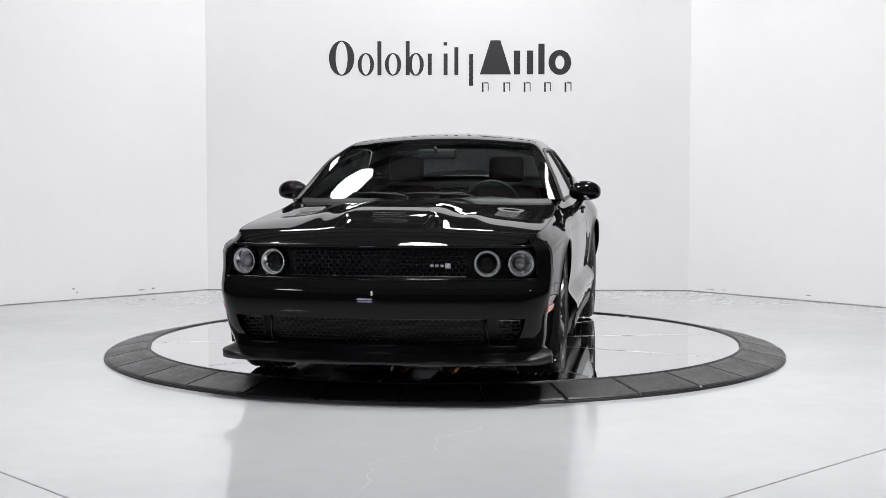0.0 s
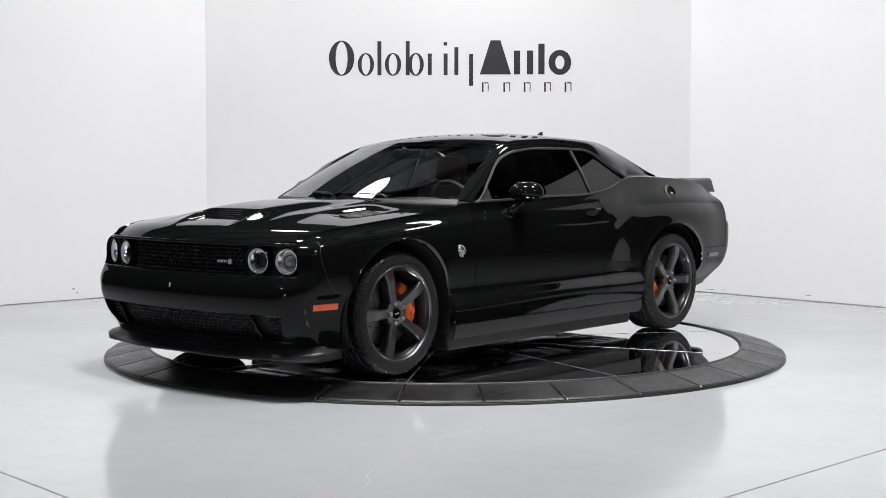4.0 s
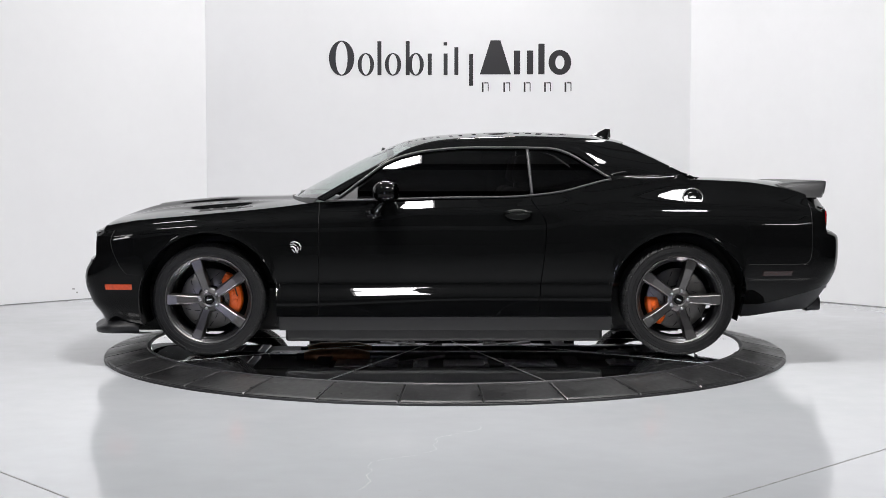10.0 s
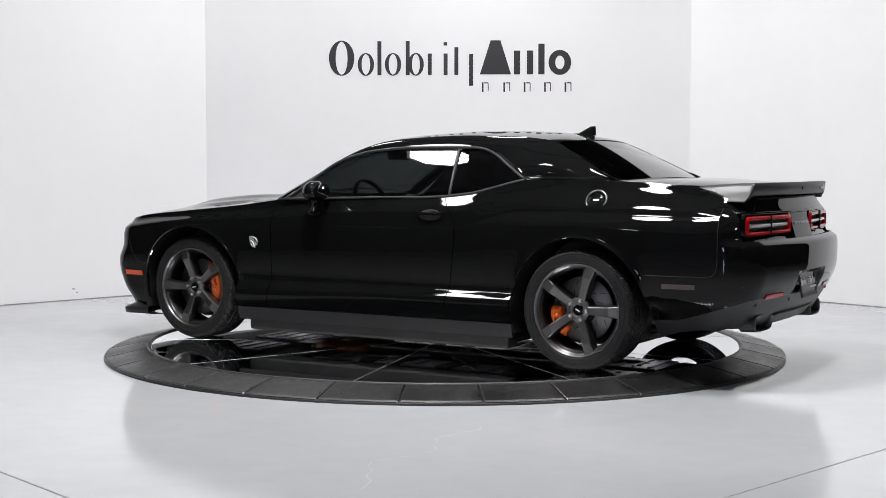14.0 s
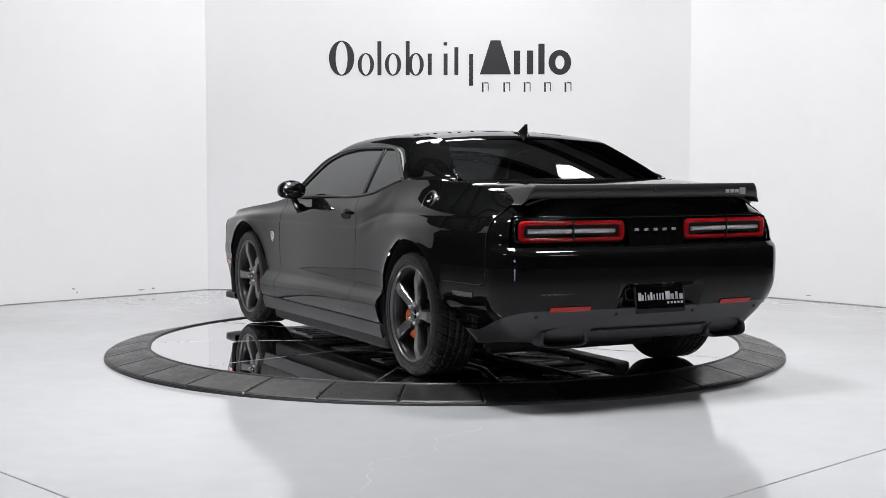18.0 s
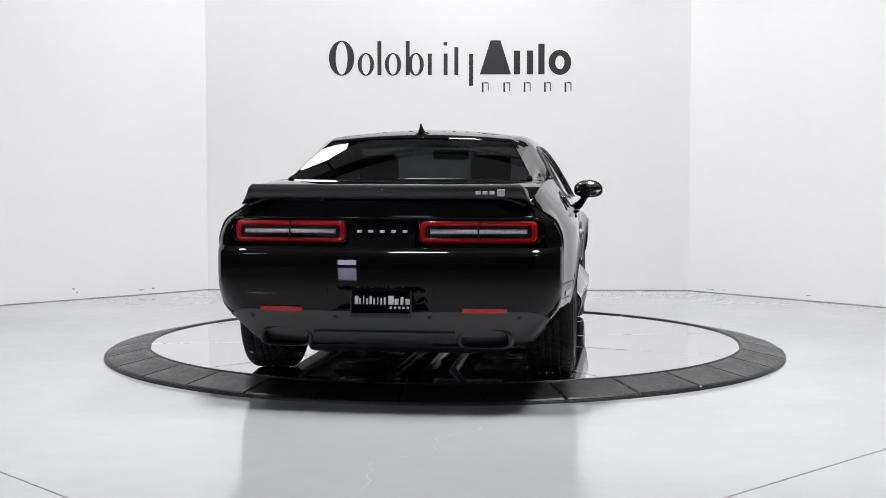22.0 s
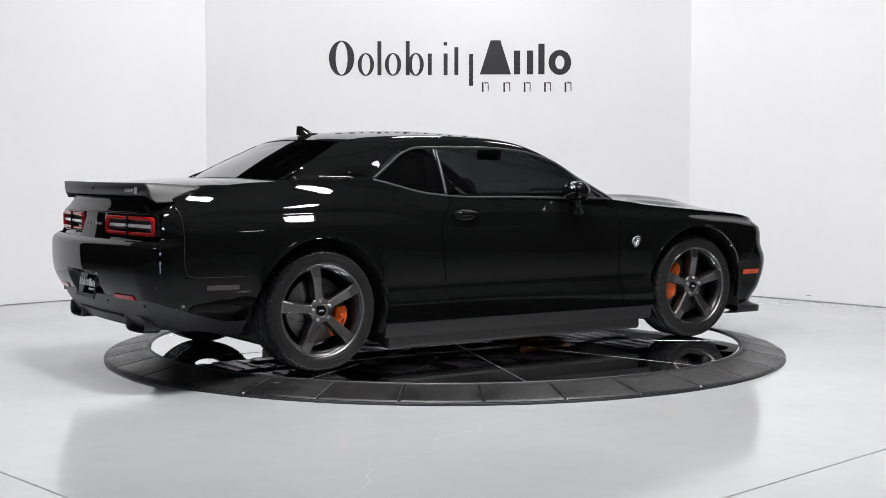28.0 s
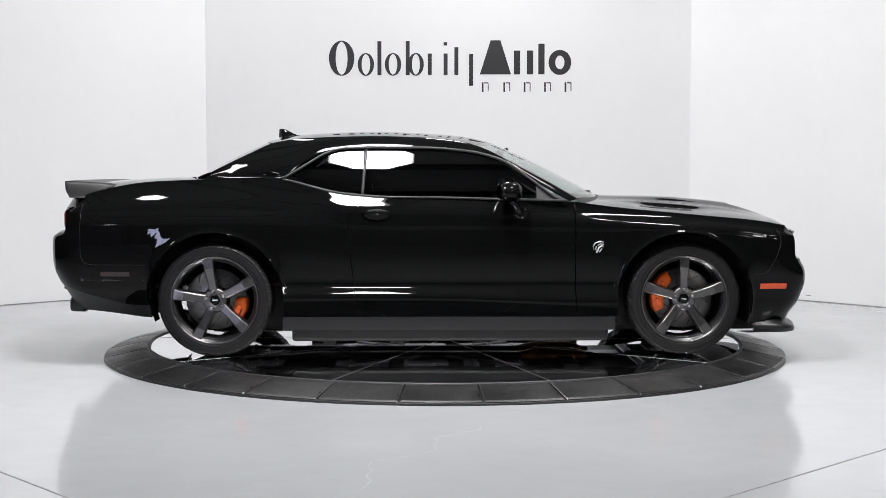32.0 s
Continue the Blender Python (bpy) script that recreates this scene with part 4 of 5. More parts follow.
for sg in (1, -1):
    tube("catalyst", [(0.95, sg * 0.16, 0.176), (0.86, sg * 0.16, 0.174), (0.60, sg * 0.16, 0.172), (0.5, sg * 0.16, 0.172)], [0.034, 0.056, 0.056, 0.032], BRONZE, car, "bronze tinted catalyst", 14)
    tube("brace", [(0.45, sg * 0.62, 0.174), (-0.1, sg * 0.1, 0.168), (-0.65, sg * 0.62, 0.174)], 0.012, SHIELD, car, "", 6)
tube("prop_shaft", [(0.15, 0.0, 0.182), (-1.3, 0.0, 0.20)], 0.035, SHIELD, car, "steel propeller shaft", 12)
def inner_side():
    x = np.linspace(2.0, -2.2, 90)[:, None] + np.zeros((1, 16))
    lo = np.maximum(np.maximum(arch_z(1, -0.012)(x) * (np.abs(x - 1.475) < 0.442), arch_z(-1, -0.012)(x) * (np.abs(x + 1.475) < 0.444)), 0.34)
    v = np.linspace(0, 1, 16)[None, :]
    z = lo + (ZT(x) - 0.012 - lo) * v
    return np.stack([x, half_width(x, z) - 0.03, z], -1)
both("inner_panel", inner_side, DARK, "", 0.004)
for which in (1, -1):
    xc, zc, r = ARCH[which]
    for s in (1, -1):
        a = np.linspace(-0.35, math.pi + 0.35, 40)[:, None]
        rim_y = 0.925 - 0.22 * sstep(0.66, 0.42, zc + r * np.sin(a)) * (which < 0) * (np.cos(a) < 0)
        y = 0.55 + (rim_y - 0.55) * np.linspace(0, 1, 6)[None, :]
        P = np.stack(np.broadcast_arrays(xc + (r + 0.012) * np.cos(a), s * y, zc + (r + 0.012) * np.sin(a)), -1)
        skin("arch_liner", P, DARK, car, "black wheel arch liner", 0.004)

# ---- wheels ----
def make_wheel():
    w = new("wheel")
    hw, rt = 0.138, 0.356
    prof = [(0.264, -hw + 0.02), (0.272, -hw + 0.006), (0.29, -hw - 0.002), (0.318, -hw), (0.338, -hw + 0.012), (0.349, -hw + 0.026)]
    yt = np.linspace(-hw + 0.034, hw - 0.034, 29)
    groove = np.zeros(29)
    for c in (5, 6, 11, 12, 16, 17, 22, 23):
        groove[c] = 0.007
    prof += [(rt - groove[i] - 0.004 * abs(yt[i] / hw) ** 3, yt[i]) for i in range(29)]
    prof += [(0.351, hw - 0.024), (0.343, hw - 0.012), (0.334, hw - 0.005), (0.333, hw - 0.001), (0.329, hw - 0.001), (0.328, hw - 0.003), (0.318, hw), (0.306, hw + 0.0012), (0.305, hw + 0.0028), (0.302, hw + 0.0028), (0.301, hw + 0.0012), (0.29, hw + 0.001), (0.283, hw + 0.001), (0.282, hw - 0.001), (0.274, hw - 0.006), (0.266, hw - 0.02)]
    def wave(i, a, y):
        # cross grooves slanting over the tread and shoulders
        ph = (a * 46 / (2 * math.pi) + np.abs(y) * 9.0) % 1.0
        on = (ph < 0.12) & (i >= 4) & (i <= len(prof) - 14)
        return np.where(on, -0.0045, 0.0)
    V, F = lathe(prof, 368, wave)
    link_mesh("tyre", V, F, RUBBER, w, "black low-profile tyre", False, False)
    V, F = lathe([(0.262, -0.12), (0.25, -0.11), (0.236, -0.05), (0.236, 0.06), (0.246, 0.105), (0.254, 0.118), (0.268, 0.124), (0.273, 0.127), (0.271, 0.129), (0.262, 0.1245), (0.2545, 0.113), (0.250, 0.111), (0.247, 0.098), (0.242, 0.094)], 96)
    rim = link_mesh("rim", V, F, RIM_DARK, w, "dark grey alloy rim", True, False)
    V, F = lathe([(0.2615, 0.1255), (0.264, 0.130), (0.2675, 0.1345), (0.2705, 0.136), (0.2735, 0.135), (0.275, 0.128)], 96)
    link_mesh("rim_lip", V, F, RIM, rim, "brushed rim lip", True, False)
    # a spoke: broad flat face with chamfered flanks
    st = [(0.030, 0.030, 0.106), (0.075, 0.0250, 0.108), (0.12, 0.0255, 0.114), (0.165, 0.0275, 0.1225), (0.198, 0.0295, 0.1285), (0.203, 0.0300, 0.1285), (0.245, 0.0340, 0.1235), (0.262, 0.0360, 0.1225)]
    V = []
    for r, h, y in st:
        for dx, dy in ((-h - 0.007, -0.055), (-h - 0.002, -0.014), (-h + 0.002, -0.003), (-h + 0.006, 0.0), (h - 0.006, 0.0), (h - 0.002, -0.003), (h + 0.002, -0.014), (h + 0.007, -0.055)):
            V.append((dx, y + dy, r))
    F = [q[::-1] for q in grid_faces(len(st), 8).tolist()] + [tuple(range(8)), tuple((len(st) - 1) * 8 + k for k in range(8))[::-1]]
    me = None
    for k in range(5):
        if me is None:
            o = link_mesh("spoke", V, F, RIM, rim, "", False, False)
            bm = bmesh.new()
            bm.from_mesh(o.data)
            bmesh.ops.recalc_face_normals(bm, faces=bm.faces[:])
            bm.to_mesh(o.data)
            bm.free()
            me = o.data
        else:
            o = new("spoke", me)
            o.parent = rim
        o.matrix_basis = Matrix.Rotation(2 * math.pi * k / 5 + 0.16, 4, "Y")
    V, F = lathe([(0.0, 0.094), (0.033, 0.094), (0.035, 0.106), (0.039, 0.1115), (0.045, 0.1125), (0.050, 0.1085), (0.066, 0.1065), (0.073, 0.101), (0.077, 0.090), (0.077, 0.04)], 60)
    link_mesh("hub", V, F, RIM, rim, "", True, False)
    V, F = lathe([(0.0, 0.111), (0.024, 0.1105), (0.029, 0.109), (0.031, 0.104), (0.031, 0.095)], 40)
    cap = link_mesh("centre_cap", V, F, PAINT, rim, "black centre cap", True, False)
    part("badge", box_bm(-0.016, 0.016, 0.1105, 0.1125, -0.004, 0.004, 0.001), BADGE, cap)
    V, F = lathe([(0.0, 0.125), (0.005, 0.1245), (0.0085, 0.122), (0.0106, 0.117), (0.011, 0.112), (0.011, 0.100)], 14)
    nut = None
    for k in range(5):
        a = math.pi / 2 - 0.16 - 2 * math.pi * k / 5
        if nut is None:
            o = link_mesh("lug_nut", V, F, NUT, rim, "", True, False)
            nut = o.data
        else:
            o = new("lug_nut", nut)
            o.parent = rim
        o.location = (0.0575 * math.cos(a), 0, 0.0575 * math.sin(a))
    V, F = lathe([(0.07, 0.035), (0.19, 0.035), (0.192, 0.033), (0.192, 0.006), (0.19, 0.004), (0.07, 0.004)], 80)
    bd = link_mesh("brake_disc", V, F, STEEL, w, "slotted steel brake disc", True, False)
    V, F = lathe([(0.0, 0.05), (0.07, 0.05), (0.085, 0.036), (0.085, 0.0)], 40)
    link_mesh("disc_bell", V, F, RIM_DARK, bd, "", True, False)
    slot = box_bm(-0.0022, 0.0022, 0.0345, 0.0356, -0.018, 0.018)
    sm = None
    for k in range(22):
        if sm is None:
            o = part("slot", slot, DARK, bd)
            sm = o.data
        else:
            o = new("slot", sm)
            o.parent = bd
        a = 2 * math.pi * k / 22
        rr_ = 0.115 + 0.045 * (k % 2)
        o.matrix_basis = Matrix.Translation((rr_ * math.cos(a), 0, rr_ * math.sin(a))) @ Matrix.Rotation(-a + 0.9, 4, "Y")
    return w


def make_caliper(front):
    c = new("brake_caliper")
    ln = 0.125 if front else 0.088
    n = 15
    V = []
    prof = [(0.118, 0.045), (0.122, 0.068), (0.14, 0.078), (0.175, 0.08), (0.196, 0.072), (0.206, 0.05), (0.206, 0.0), (0.118, 0.0)]
    for k in range(n):
        f = -1 + 2 * k / (n - 1)
        a = f * ln / 0.165
        sh = 1 - 0.22 * abs(f) ** 4
        for j, (r, y) in enumerate(prof):
            ang = a
            rr_ = 0.165 + (r - 0.165) * sh
            V.append((rr_ * math.cos(ang), y * (1 - 0.25 * abs(f) ** 6), rr_ * math.sin(ang)))
    m = len(prof)
    F = [(i * m + j, i * m + (j + 1) % m, (i + 1) * m + (j + 1) % m, (i + 1) * m + j) for i in range(n - 1) for j in range(m)]
    F += [tuple(range(m))[::-1], tuple((n - 1) * m + j for j in range(m))]
    body = link_mesh("caliper_body", V, F, ORANGE, c, "orange painted brake caliper", False, False)
    body.modifiers.new("soft", "BEVEL").width = 0.003
    for z in (-0.055, 0.0, 0.055) if front else (-0.03, 0.03):
        V, F = lathe([(0.0, 0.086), (0.012, 0.086), (0.015, 0.083), (0.015, 0.07)], 20)
        o = link_mesh("piston_cap", V, F, ORANGE, c, "", True, False)
        o.location = (0.152, 0, z)
    part("print_bar", box_bm(0.168, 0.176, 0.0795, 0.0812, -0.03 if front else -0.02, 0.03 if front else 0.02), DARK, c)
    return c


wheel0 = make_wheel()
wheels = []
for s in (1, -1):
    for xc, yw in ((1.475, 0.79), (-1.475, 0.815)):
        if not wheels:
            wob = wheel0
        else:
            wob = copy_thing(wheel0, Matrix())
        spin = {(1, True): 8.8, (1, False): -27.2, (-1, True): -9.2, (-1, False): 0.8}[(s, xc > 0)]
        wob.parent = car
        wob.matrix_basis = Matrix.Translation((xc, s * yw, 0.358)) @ Matrix.Rotation(0 if s > 0 else math.pi, 4, "Z") @ Matrix.Rotation(math.radians(spin), 4, "Y")
        wheels.append(wob)
        cal = make_caliper(xc > 0)
        cal.parent = car
        # front calipers sit behind the axle, rear ones ahead of it
        back = math.pi if xc > 0 else 0.0
        tilt = 0.28 if xc > 0 else 0.46
        m = Matrix.Translation((xc, s * yw, 0.358)) @ Matrix.Rotation(0 if s > 0 else math.pi, 4, "Z")
        turn = back if s > 0 else math.pi - back
        cal.matrix_basis = m @ Matrix.Rotation(turn + (tilt if s > 0 else -tilt), 4, "Y")



# ---- cowl, wipers ----
def cowl():
    w = np.linspace(-1, 1, 41)[None, :]
    t = np.linspace(0, 1, 5)[:, None]
    xf = 1.035 - 0.20 * w**2
    y = w * 0.80
    xb = 0.80 + 0.215 * (1 - w**2)
    zf = hood_z(xf, y) - 0.012
    zb = 1.062 + 0.004 * (1 - w**2)
    return np.stack(np.broadcast_arrays(xf + (xb - xf) * t, y + 0 * t, zf + (zb - zf) * t), -1)
skin("cowl", cowl(), PLASTIC, car, "black plastic cowl", 0.004, out=(0, 0, 1))
for y0, y1 in ((0.30, -0.28), (-0.12, -0.62)):
    ys = np.linspace(y0, y1, 14)
    xs = 0.985 - 0.26 * (ys / 0.8) ** 2 - 0.05 * (ys - y0) / (y1 - y0)
    wiper = tube("wiper", np.stack([xs, ys, 1.085 + 0.0 * ys + 0.012 * np.sin(np.linspace(0, 3.1, 14))], -1), 0.0045, PLASTIC, car, "black wiper blade", 6)
    tube("wiper_arm", [(1.0 - 0.26 * (y0 / 0.8) ** 2, y0 + 0.05, 1.07), (0.97 - 0.26 * (y0 / 0.8) ** 2, y0 - 0.05, 1.1), (xs[7], ys[7], 1.097)], 0.0045, PLASTIC, car, "", 6)

# ---- front lamps and grilles ----
def fx(y, z):
    return X_FRONT(z) - 0.15 * y * y


def turned(name, profile, m, material, parent, label="", n=40):
    # a lathe part whose axis is moved by m
    V, F = lathe(profile, n)
    ob = link_mesh(name, V, F, material, parent, label, True, False)
    ob.matrix_basis = m
    return ob


def axis_at(p, direction):
    d = Vector(direction).normalized()
    return Matrix.Translation((p[0], p[1], p[2] - Z0)) @ d.to_track_quat("Y", "Z").to_matrix().to_4x4()


for s in (1, -1):
    for y, outer in ((0.576, False), (0.748, True)):
        x = fx(y, 0.752) - 0.052 - (0.012 if outer else 0.0)
        d = (1, s * (0.30 if outer else 0.18), 0)
        m = axis_at((x, s * y, 0.752), d)
        lamp = turned("headlight", [(0.078, -0.03), (0.079, 0.03), (0.076, 0.034), (0.072, 0.03), (0.070, -0.03)], m, PAINT, car, "round headlamp with bright halo ring")
        turned("halo_ring", [(0.0705, 0.012), (0.069, 0.022), (0.065, 0.026), (0.061, 0.022), (0.059, 0.006)], Matrix(), HALO, lamp, "white light ring")
        turned("reflector", [(0.059, 0.010), (0.050, 0.002), (0.040, -0.012), (0.030, -0.026)], Matrix(), BOWL, lamp, "bright reflector bowl")
        if outer:
            turned("projector_lens", [(0.0, 0.012), (0.012, 0.010), (0.022, 0.004), (0.029, -0.008), (0.031, -0.024)], Matrix(), LENS_GLASS, lamp, "clear projector lens")
        else:
            turned("air_inlet", [(0.033, 0.004), (0.031, 0.006), (0.028, 0.0), (0.028, -0.06), (0.0, -0.06)], Matrix(), DARK, lamp, "dark air inlet")
        turned("lens_cover", [(0.0, 0.034), (0.035, 0.0335), (0.06, 0.031), (0.073, 0.028)], Matrix(), LENS_CLEAR, lamp)


def mesh_bars(name, y0, y1, z0, z1, rows, pitch, inset, label):
    # a staggered lattice of thin bars bent round the nose
    V, F = [], []
    def bar(ya, za, yb, zb, hw, hh, n):
        base = len(V)
        for k in range(n + 1):
            f = k / n
            y, z = ya + (yb - ya) * f, za + (zb - za) * f
            x = float(fx(y, z)) - inset
            if n > 2:
                for dx, dz in ((0.005, -hh), (0.008, 0.0), (0.005, hh), (-0.008, hh), (-0.008, -hh)):
                    V.append((x + dx, y, z + dz))
            else:
                for dx, dy in ((0.003, -hw), (0.003, hw), (0.002, hw), (-0.008, hw), (-0.008, -hw)):
                    V.append((x + dx, y + dy, z))
        for k in range(n):
            for j in range(5):
                F.append((base + k * 5 + j, base + k * 5 + (j + 1) % 5, base + (k + 1) * 5 + (j + 1) % 5, base + (k + 1) * 5 + j))
    dz = (z1 - z0) / rows
    for r in range(rows + 1):
        bar(y0, z0 + r * dz, y1, z0 + r * dz, 0.0, 0.0032, 24)
    for r in range(rows):
        y = y0 + (0.5 if r % 2 else 1.0) * pitch
        while y < y1 - 0.003:
            bar(y, z0 + r * dz, y, z0 + (r + 1) * dz, 0.0026, 0.0, 1)
            y += pitch
    ob = link_mesh(name, V, F, GRILLE, car, label, False)
    bm = bmesh.new()
    bm.from_mesh(ob.data)
    bmesh.ops.recalc_face_normals(bm, faces=bm.faces[:])
    bm.to_mesh(ob.data)
    bm.free()
    return ob


ug = mesh_bars("upper_grille", -0.47, 0.47, 0.683, 0.815, 6, 0.034, 0.05, "black lattice upper grille")
mesh_bars("lower_grille", -0.555, 0.555, 0.325, 0.462, 7, 0.034, 0.045, "black lattice lower grille")
for s in (1, -1):
    y0, y1 = (0.635, 0.752) if s > 0 else (-0.752, -0.635)
    mesh_bars("side_grille", y0, y1, 0.33, 0.455, 6, 0.045, 0.05, "black slatted corner intake")
    # bright-edged fins beside the lower grille
    tube("intake_fin", [(float(fx(0.60, z)) - 0.015, s * (0.575 + 0.10 * (0.47 - z)), z) for z in (0.465, 0.43, 0.39, 0.35, 0.322)], 0.014, PAINT, car, "gloss black intake fin", 8, False, 0.5)
# shiny lip over and under the lamp band
for z, ins, nm in ((0.842, 0.012, "hood_lip"), (0.668, 0.008, "bumper_lip")):
    a = np.linspace(-a80, a80, 80)
    tube(nm, wrap(True, a, np.full(80, z), ins), 0.010, PAINT, car, "", 8)
# plain badge bars
for k, (dy, w, h) in enumerate(((0.292, 0.020, 0.016), (0.318, 0.020, 0.016), (0.344, 0.018, 0.016), (0.376, 0.030, 0.030))):
    x = float(fx(dy, 0.742)) - 0.044
    car_box("badge_bar", x, x + 0.012, dy - w / 2, dy + w / 2, 0.742 - h / 2, 0.742 + h / 2, BADGE, ug, "silver badge", 0.004)
# small clip below the hood edge, and chin lip pins
x = float(fx(0, 0.60)) + 0.002
car_box("sensor", x - 0.004, x + 0.003, -0.016, -0.006, 0.588, 0.612, BADGE, car, "", 0.002)

# thin dark gaps between panels
for s in (1, -1):
    q = [(1.895, 0.585), (1.965, 0.585), (2.0, 0.60), (2.04, 0.66), (2.075, 0.74), (2.085, 0.80), (2.07, 0.86)]
    q = path3([(x, 0, z) for x, z in q])(np.linspace(0, 6, 40))
    pts = np.stack([q[:, 0], s * (half_width(q[:, 0], q[:, 2]) - 0.0008), q[:, 2]], -1)
    tube("panel_gap", pts, 0.002, DARK, car, "", 5)
    x = np.linspace(-1.905, -2.24, 24)
    x = np.concatenate([x, [-2.275, -2.295, -2.305, -2.31]])
    z = np.concatenate([np.full(24, 0.65), [0.655, 0.668, 0.69, 0.72]])
    tube("panel_gap", np.stack([x, s * (half_width(x, z) - 0.0006), z], -1), 0.002, DARK, car, "", 5)
    z = np.linspace(0.72, 1.03, 20)
    tube("panel_gap", np.stack([np.full(20, -2.311), s * (half_width(-2.311, z) - 0.0006), z], -1), 0.002, DARK, car, "", 5)

# ---- side markers ----
def patch(front, xa, xb, z0, z1, y, proud, side):
    aa, ab = end_angle(front, xa, y), end_angle(front, xb, y)
    a = np.linspace(aa, ab, 14)[:, None]
    z = np.linspace(z0, z1, 6)[None, :]
    P = wrap(front, side * a, z, -proud)
    return P
for s in (1, -1):
    skin("side_marker", patch(True, 2.10, 1.925, 0.49, 0.523, 0.86, 0.005, s), AMBER, car, "amber front side marker", 0.01)
    skin("rear_marker", patch(False, -2.19, -1.99, 0.578, 0.606, 0.93, 0.003, s), RED_DARK, car, "dark smoked rear side marker", 0.008)

# fender emblems: plain raised shapes
for s in (1, -1):
    em = new("fender_emblem")
    em.parent = car
    em.matrix_basis = Matrix.Translation((0.929, s * (float(half_width(0.929, 0.758)) + 0.001), 0.758 - Z0))
    tagged(em, "silver crest emblem")
    for pts_, w_ in ((((0.030, 0.030), (0.005, 0.034), (-0.022, 0.024), (-0.034, 0.004), (-0.030, -0.018)), 0.0045), (((0.034, 0.016), (0.012, 0.020), (-0.006, 0.010)), 0.004), (((0.030, 0.002), (0.018, 0.006), (0.002, -0.004), (-0.004, -0.022), (-0.014, -0.036)), 0.0055), (((-0.014, 0.004), (-0.018, -0.014), (-0.012, -0.026)), 0.0035), (((0.022, -0.010), (0.014, -0.020), (0.004, -0.034)), 0.004)):
        o = tube("crest_piece", [(x_, 0.0, z_ + Z0) for x_, z_ in pts_], w_, BADGE, em, n=6)

# ---- fuel cap, handles, mirrors, antenna ----
yf = float(half_width(-1.566, 1.064))
cap = turned("fuel_cap", [(0.066, -0.02), (0.066, 0.006), (0.062, 0.010), (0.056, 0.009), (0.052, 0.002), (0.036, 0.0), (0.034, 0.007), (0.0, 0.008)], axis_at((-1.566, yf - 0.006, 1.064), (0, 1, 0.5)), PAINT, car, "round black fuel filler cap")
turned("cap_ring", [(0.067, -0.004), (0.068, 0.008), (0.063, 0.012), (0.058, 0.010), (0.056, 0.004)], Matrix(), RIM, cap, "dark chrome ring")
part("cap_bar", box_bm(-0.018, 0.018, 0.0075, 0.0105, -0.005, 0.005, 0.001), BADGE, cap)
for s in (1, -1):
    hz, hx = 0.963, -0.462
    hy = float(half_width(hx, hz))
    n = Vector((0, s, 0.35)).normalized()
    cup = turned("handle_cup", [(0.0, 0.004), (0.04, 0.004), (0.052, 0.006), (0.056, 0.003), (0.056, -0.01)], axis_at((hx, s * (hy - 0.002), hz), n) @ Matrix.Diagonal((1.45, 1, 0.62, 1)), DARK, car, "dark door handle recess", 32)
    ob = tube("door_handle", [(hx + 0.085, s * (hy + 0.004), hz + 0.010), (hx + 0.07, s * (hy + 0.014), hz + 0.010), (hx, s * (hy + 0.020), hz + 0.010), (hx - 0.07, s * (hy + 0.014), hz + 0.010), (hx - 0.085, s * (hy + 0.004), hz + 0.010)], 0.0105, PAINT, car, "gloss black door handle", 10)
    # door mirror
    u = np.linspace(0, 2 * math.pi, 40)[:, None]
    v = np.linspace(0.001, math.pi - 0.001, 24)[None, :]
    sp = lambda t, e: np.sign(t) * np.abs(t) ** e
    X = 0.365 + 0.083 * sp(np.sin(v), 0.75) * sp(np.cos(u), 0.85) - 0.02 * np.cos(v)
    X = np.maximum(X, 0.300 + 0.012 * np.cos(v) ** 2)
    Y = 0.984 + 0.102 * np.cos(v) * np.sign(1.0)
    Zm = 1.106 + 0.064 * sp(np.sin(v), 0.75) * np.sin(u) - 0.008 * np.cos(v) ** 2
    P = np.stack(np.broadcast_arrays(X, s * Y, Zm), -1)
    mir = link_mesh("mirror_cap", P.reshape(-1, 3), grid_faces(40, 24), PAINT, car, "gloss black door mirror")
    bm = bmesh.new()
    bm.from_mesh(mir.data)
    bmesh.ops.remove_doubles(bm, verts=bm.verts[:], dist=0.0005)
    bmesh.ops.recalc_face_normals(bm, faces=bm.faces[:])
    bm.to_mesh(mir.data)
    bm.free()
    turned("mirror_glass", [(0.0, 0.0), (0.05, 0.0), (0.052, -0.003)], axis_at((0.297, s * 0.984, 1.106), (-1, -s * 0.22, 0.02)) @ Matrix.Diagonal((1.75, 1, 1.0, 1)), CHROME, mir, "mirror glass", 36)
    tube("mirror_arm", [(0.43, s * 0.895, 0.975), (0.42, s * 0.925, 0.995), (0.40, s * 0.945, 1.025), (0.385, s * 0.965, 1.06)], [0.034, 0.026, 0.022, 0.024], PAINT, mir, "", 12)
    turned("mirror_foot", [(0.0, 0.022), (0.02, 0.02), (0.036, 0.012), (0.044, -0.005)], axis_at((0.44, s * (float(half_width(0.44, 0.965)) - 0.004), 0.965), (0, s, 0.3)) @ Matrix.Diagonal((1.2, 1, 0.8, 1)), PAINT, mir)
    # triangle at the foot of the door glass
    zz = np.linspace(0, 1, 6)
    tri = np.stack([np.stack([0.675 - 0.13 * f * np.ones(5), s * (SIDE_Y(1.05 + 0.10 * f * np.linspace(0, 1, 5)) - 0.002), 1.05 + 0.10 * f * np.linspace(0, 1, 5)], -1) for f in zz], 0)
    skin("mirror_sail", tri, PLASTIC, car, "", 0.003, (0, s, 0.3))

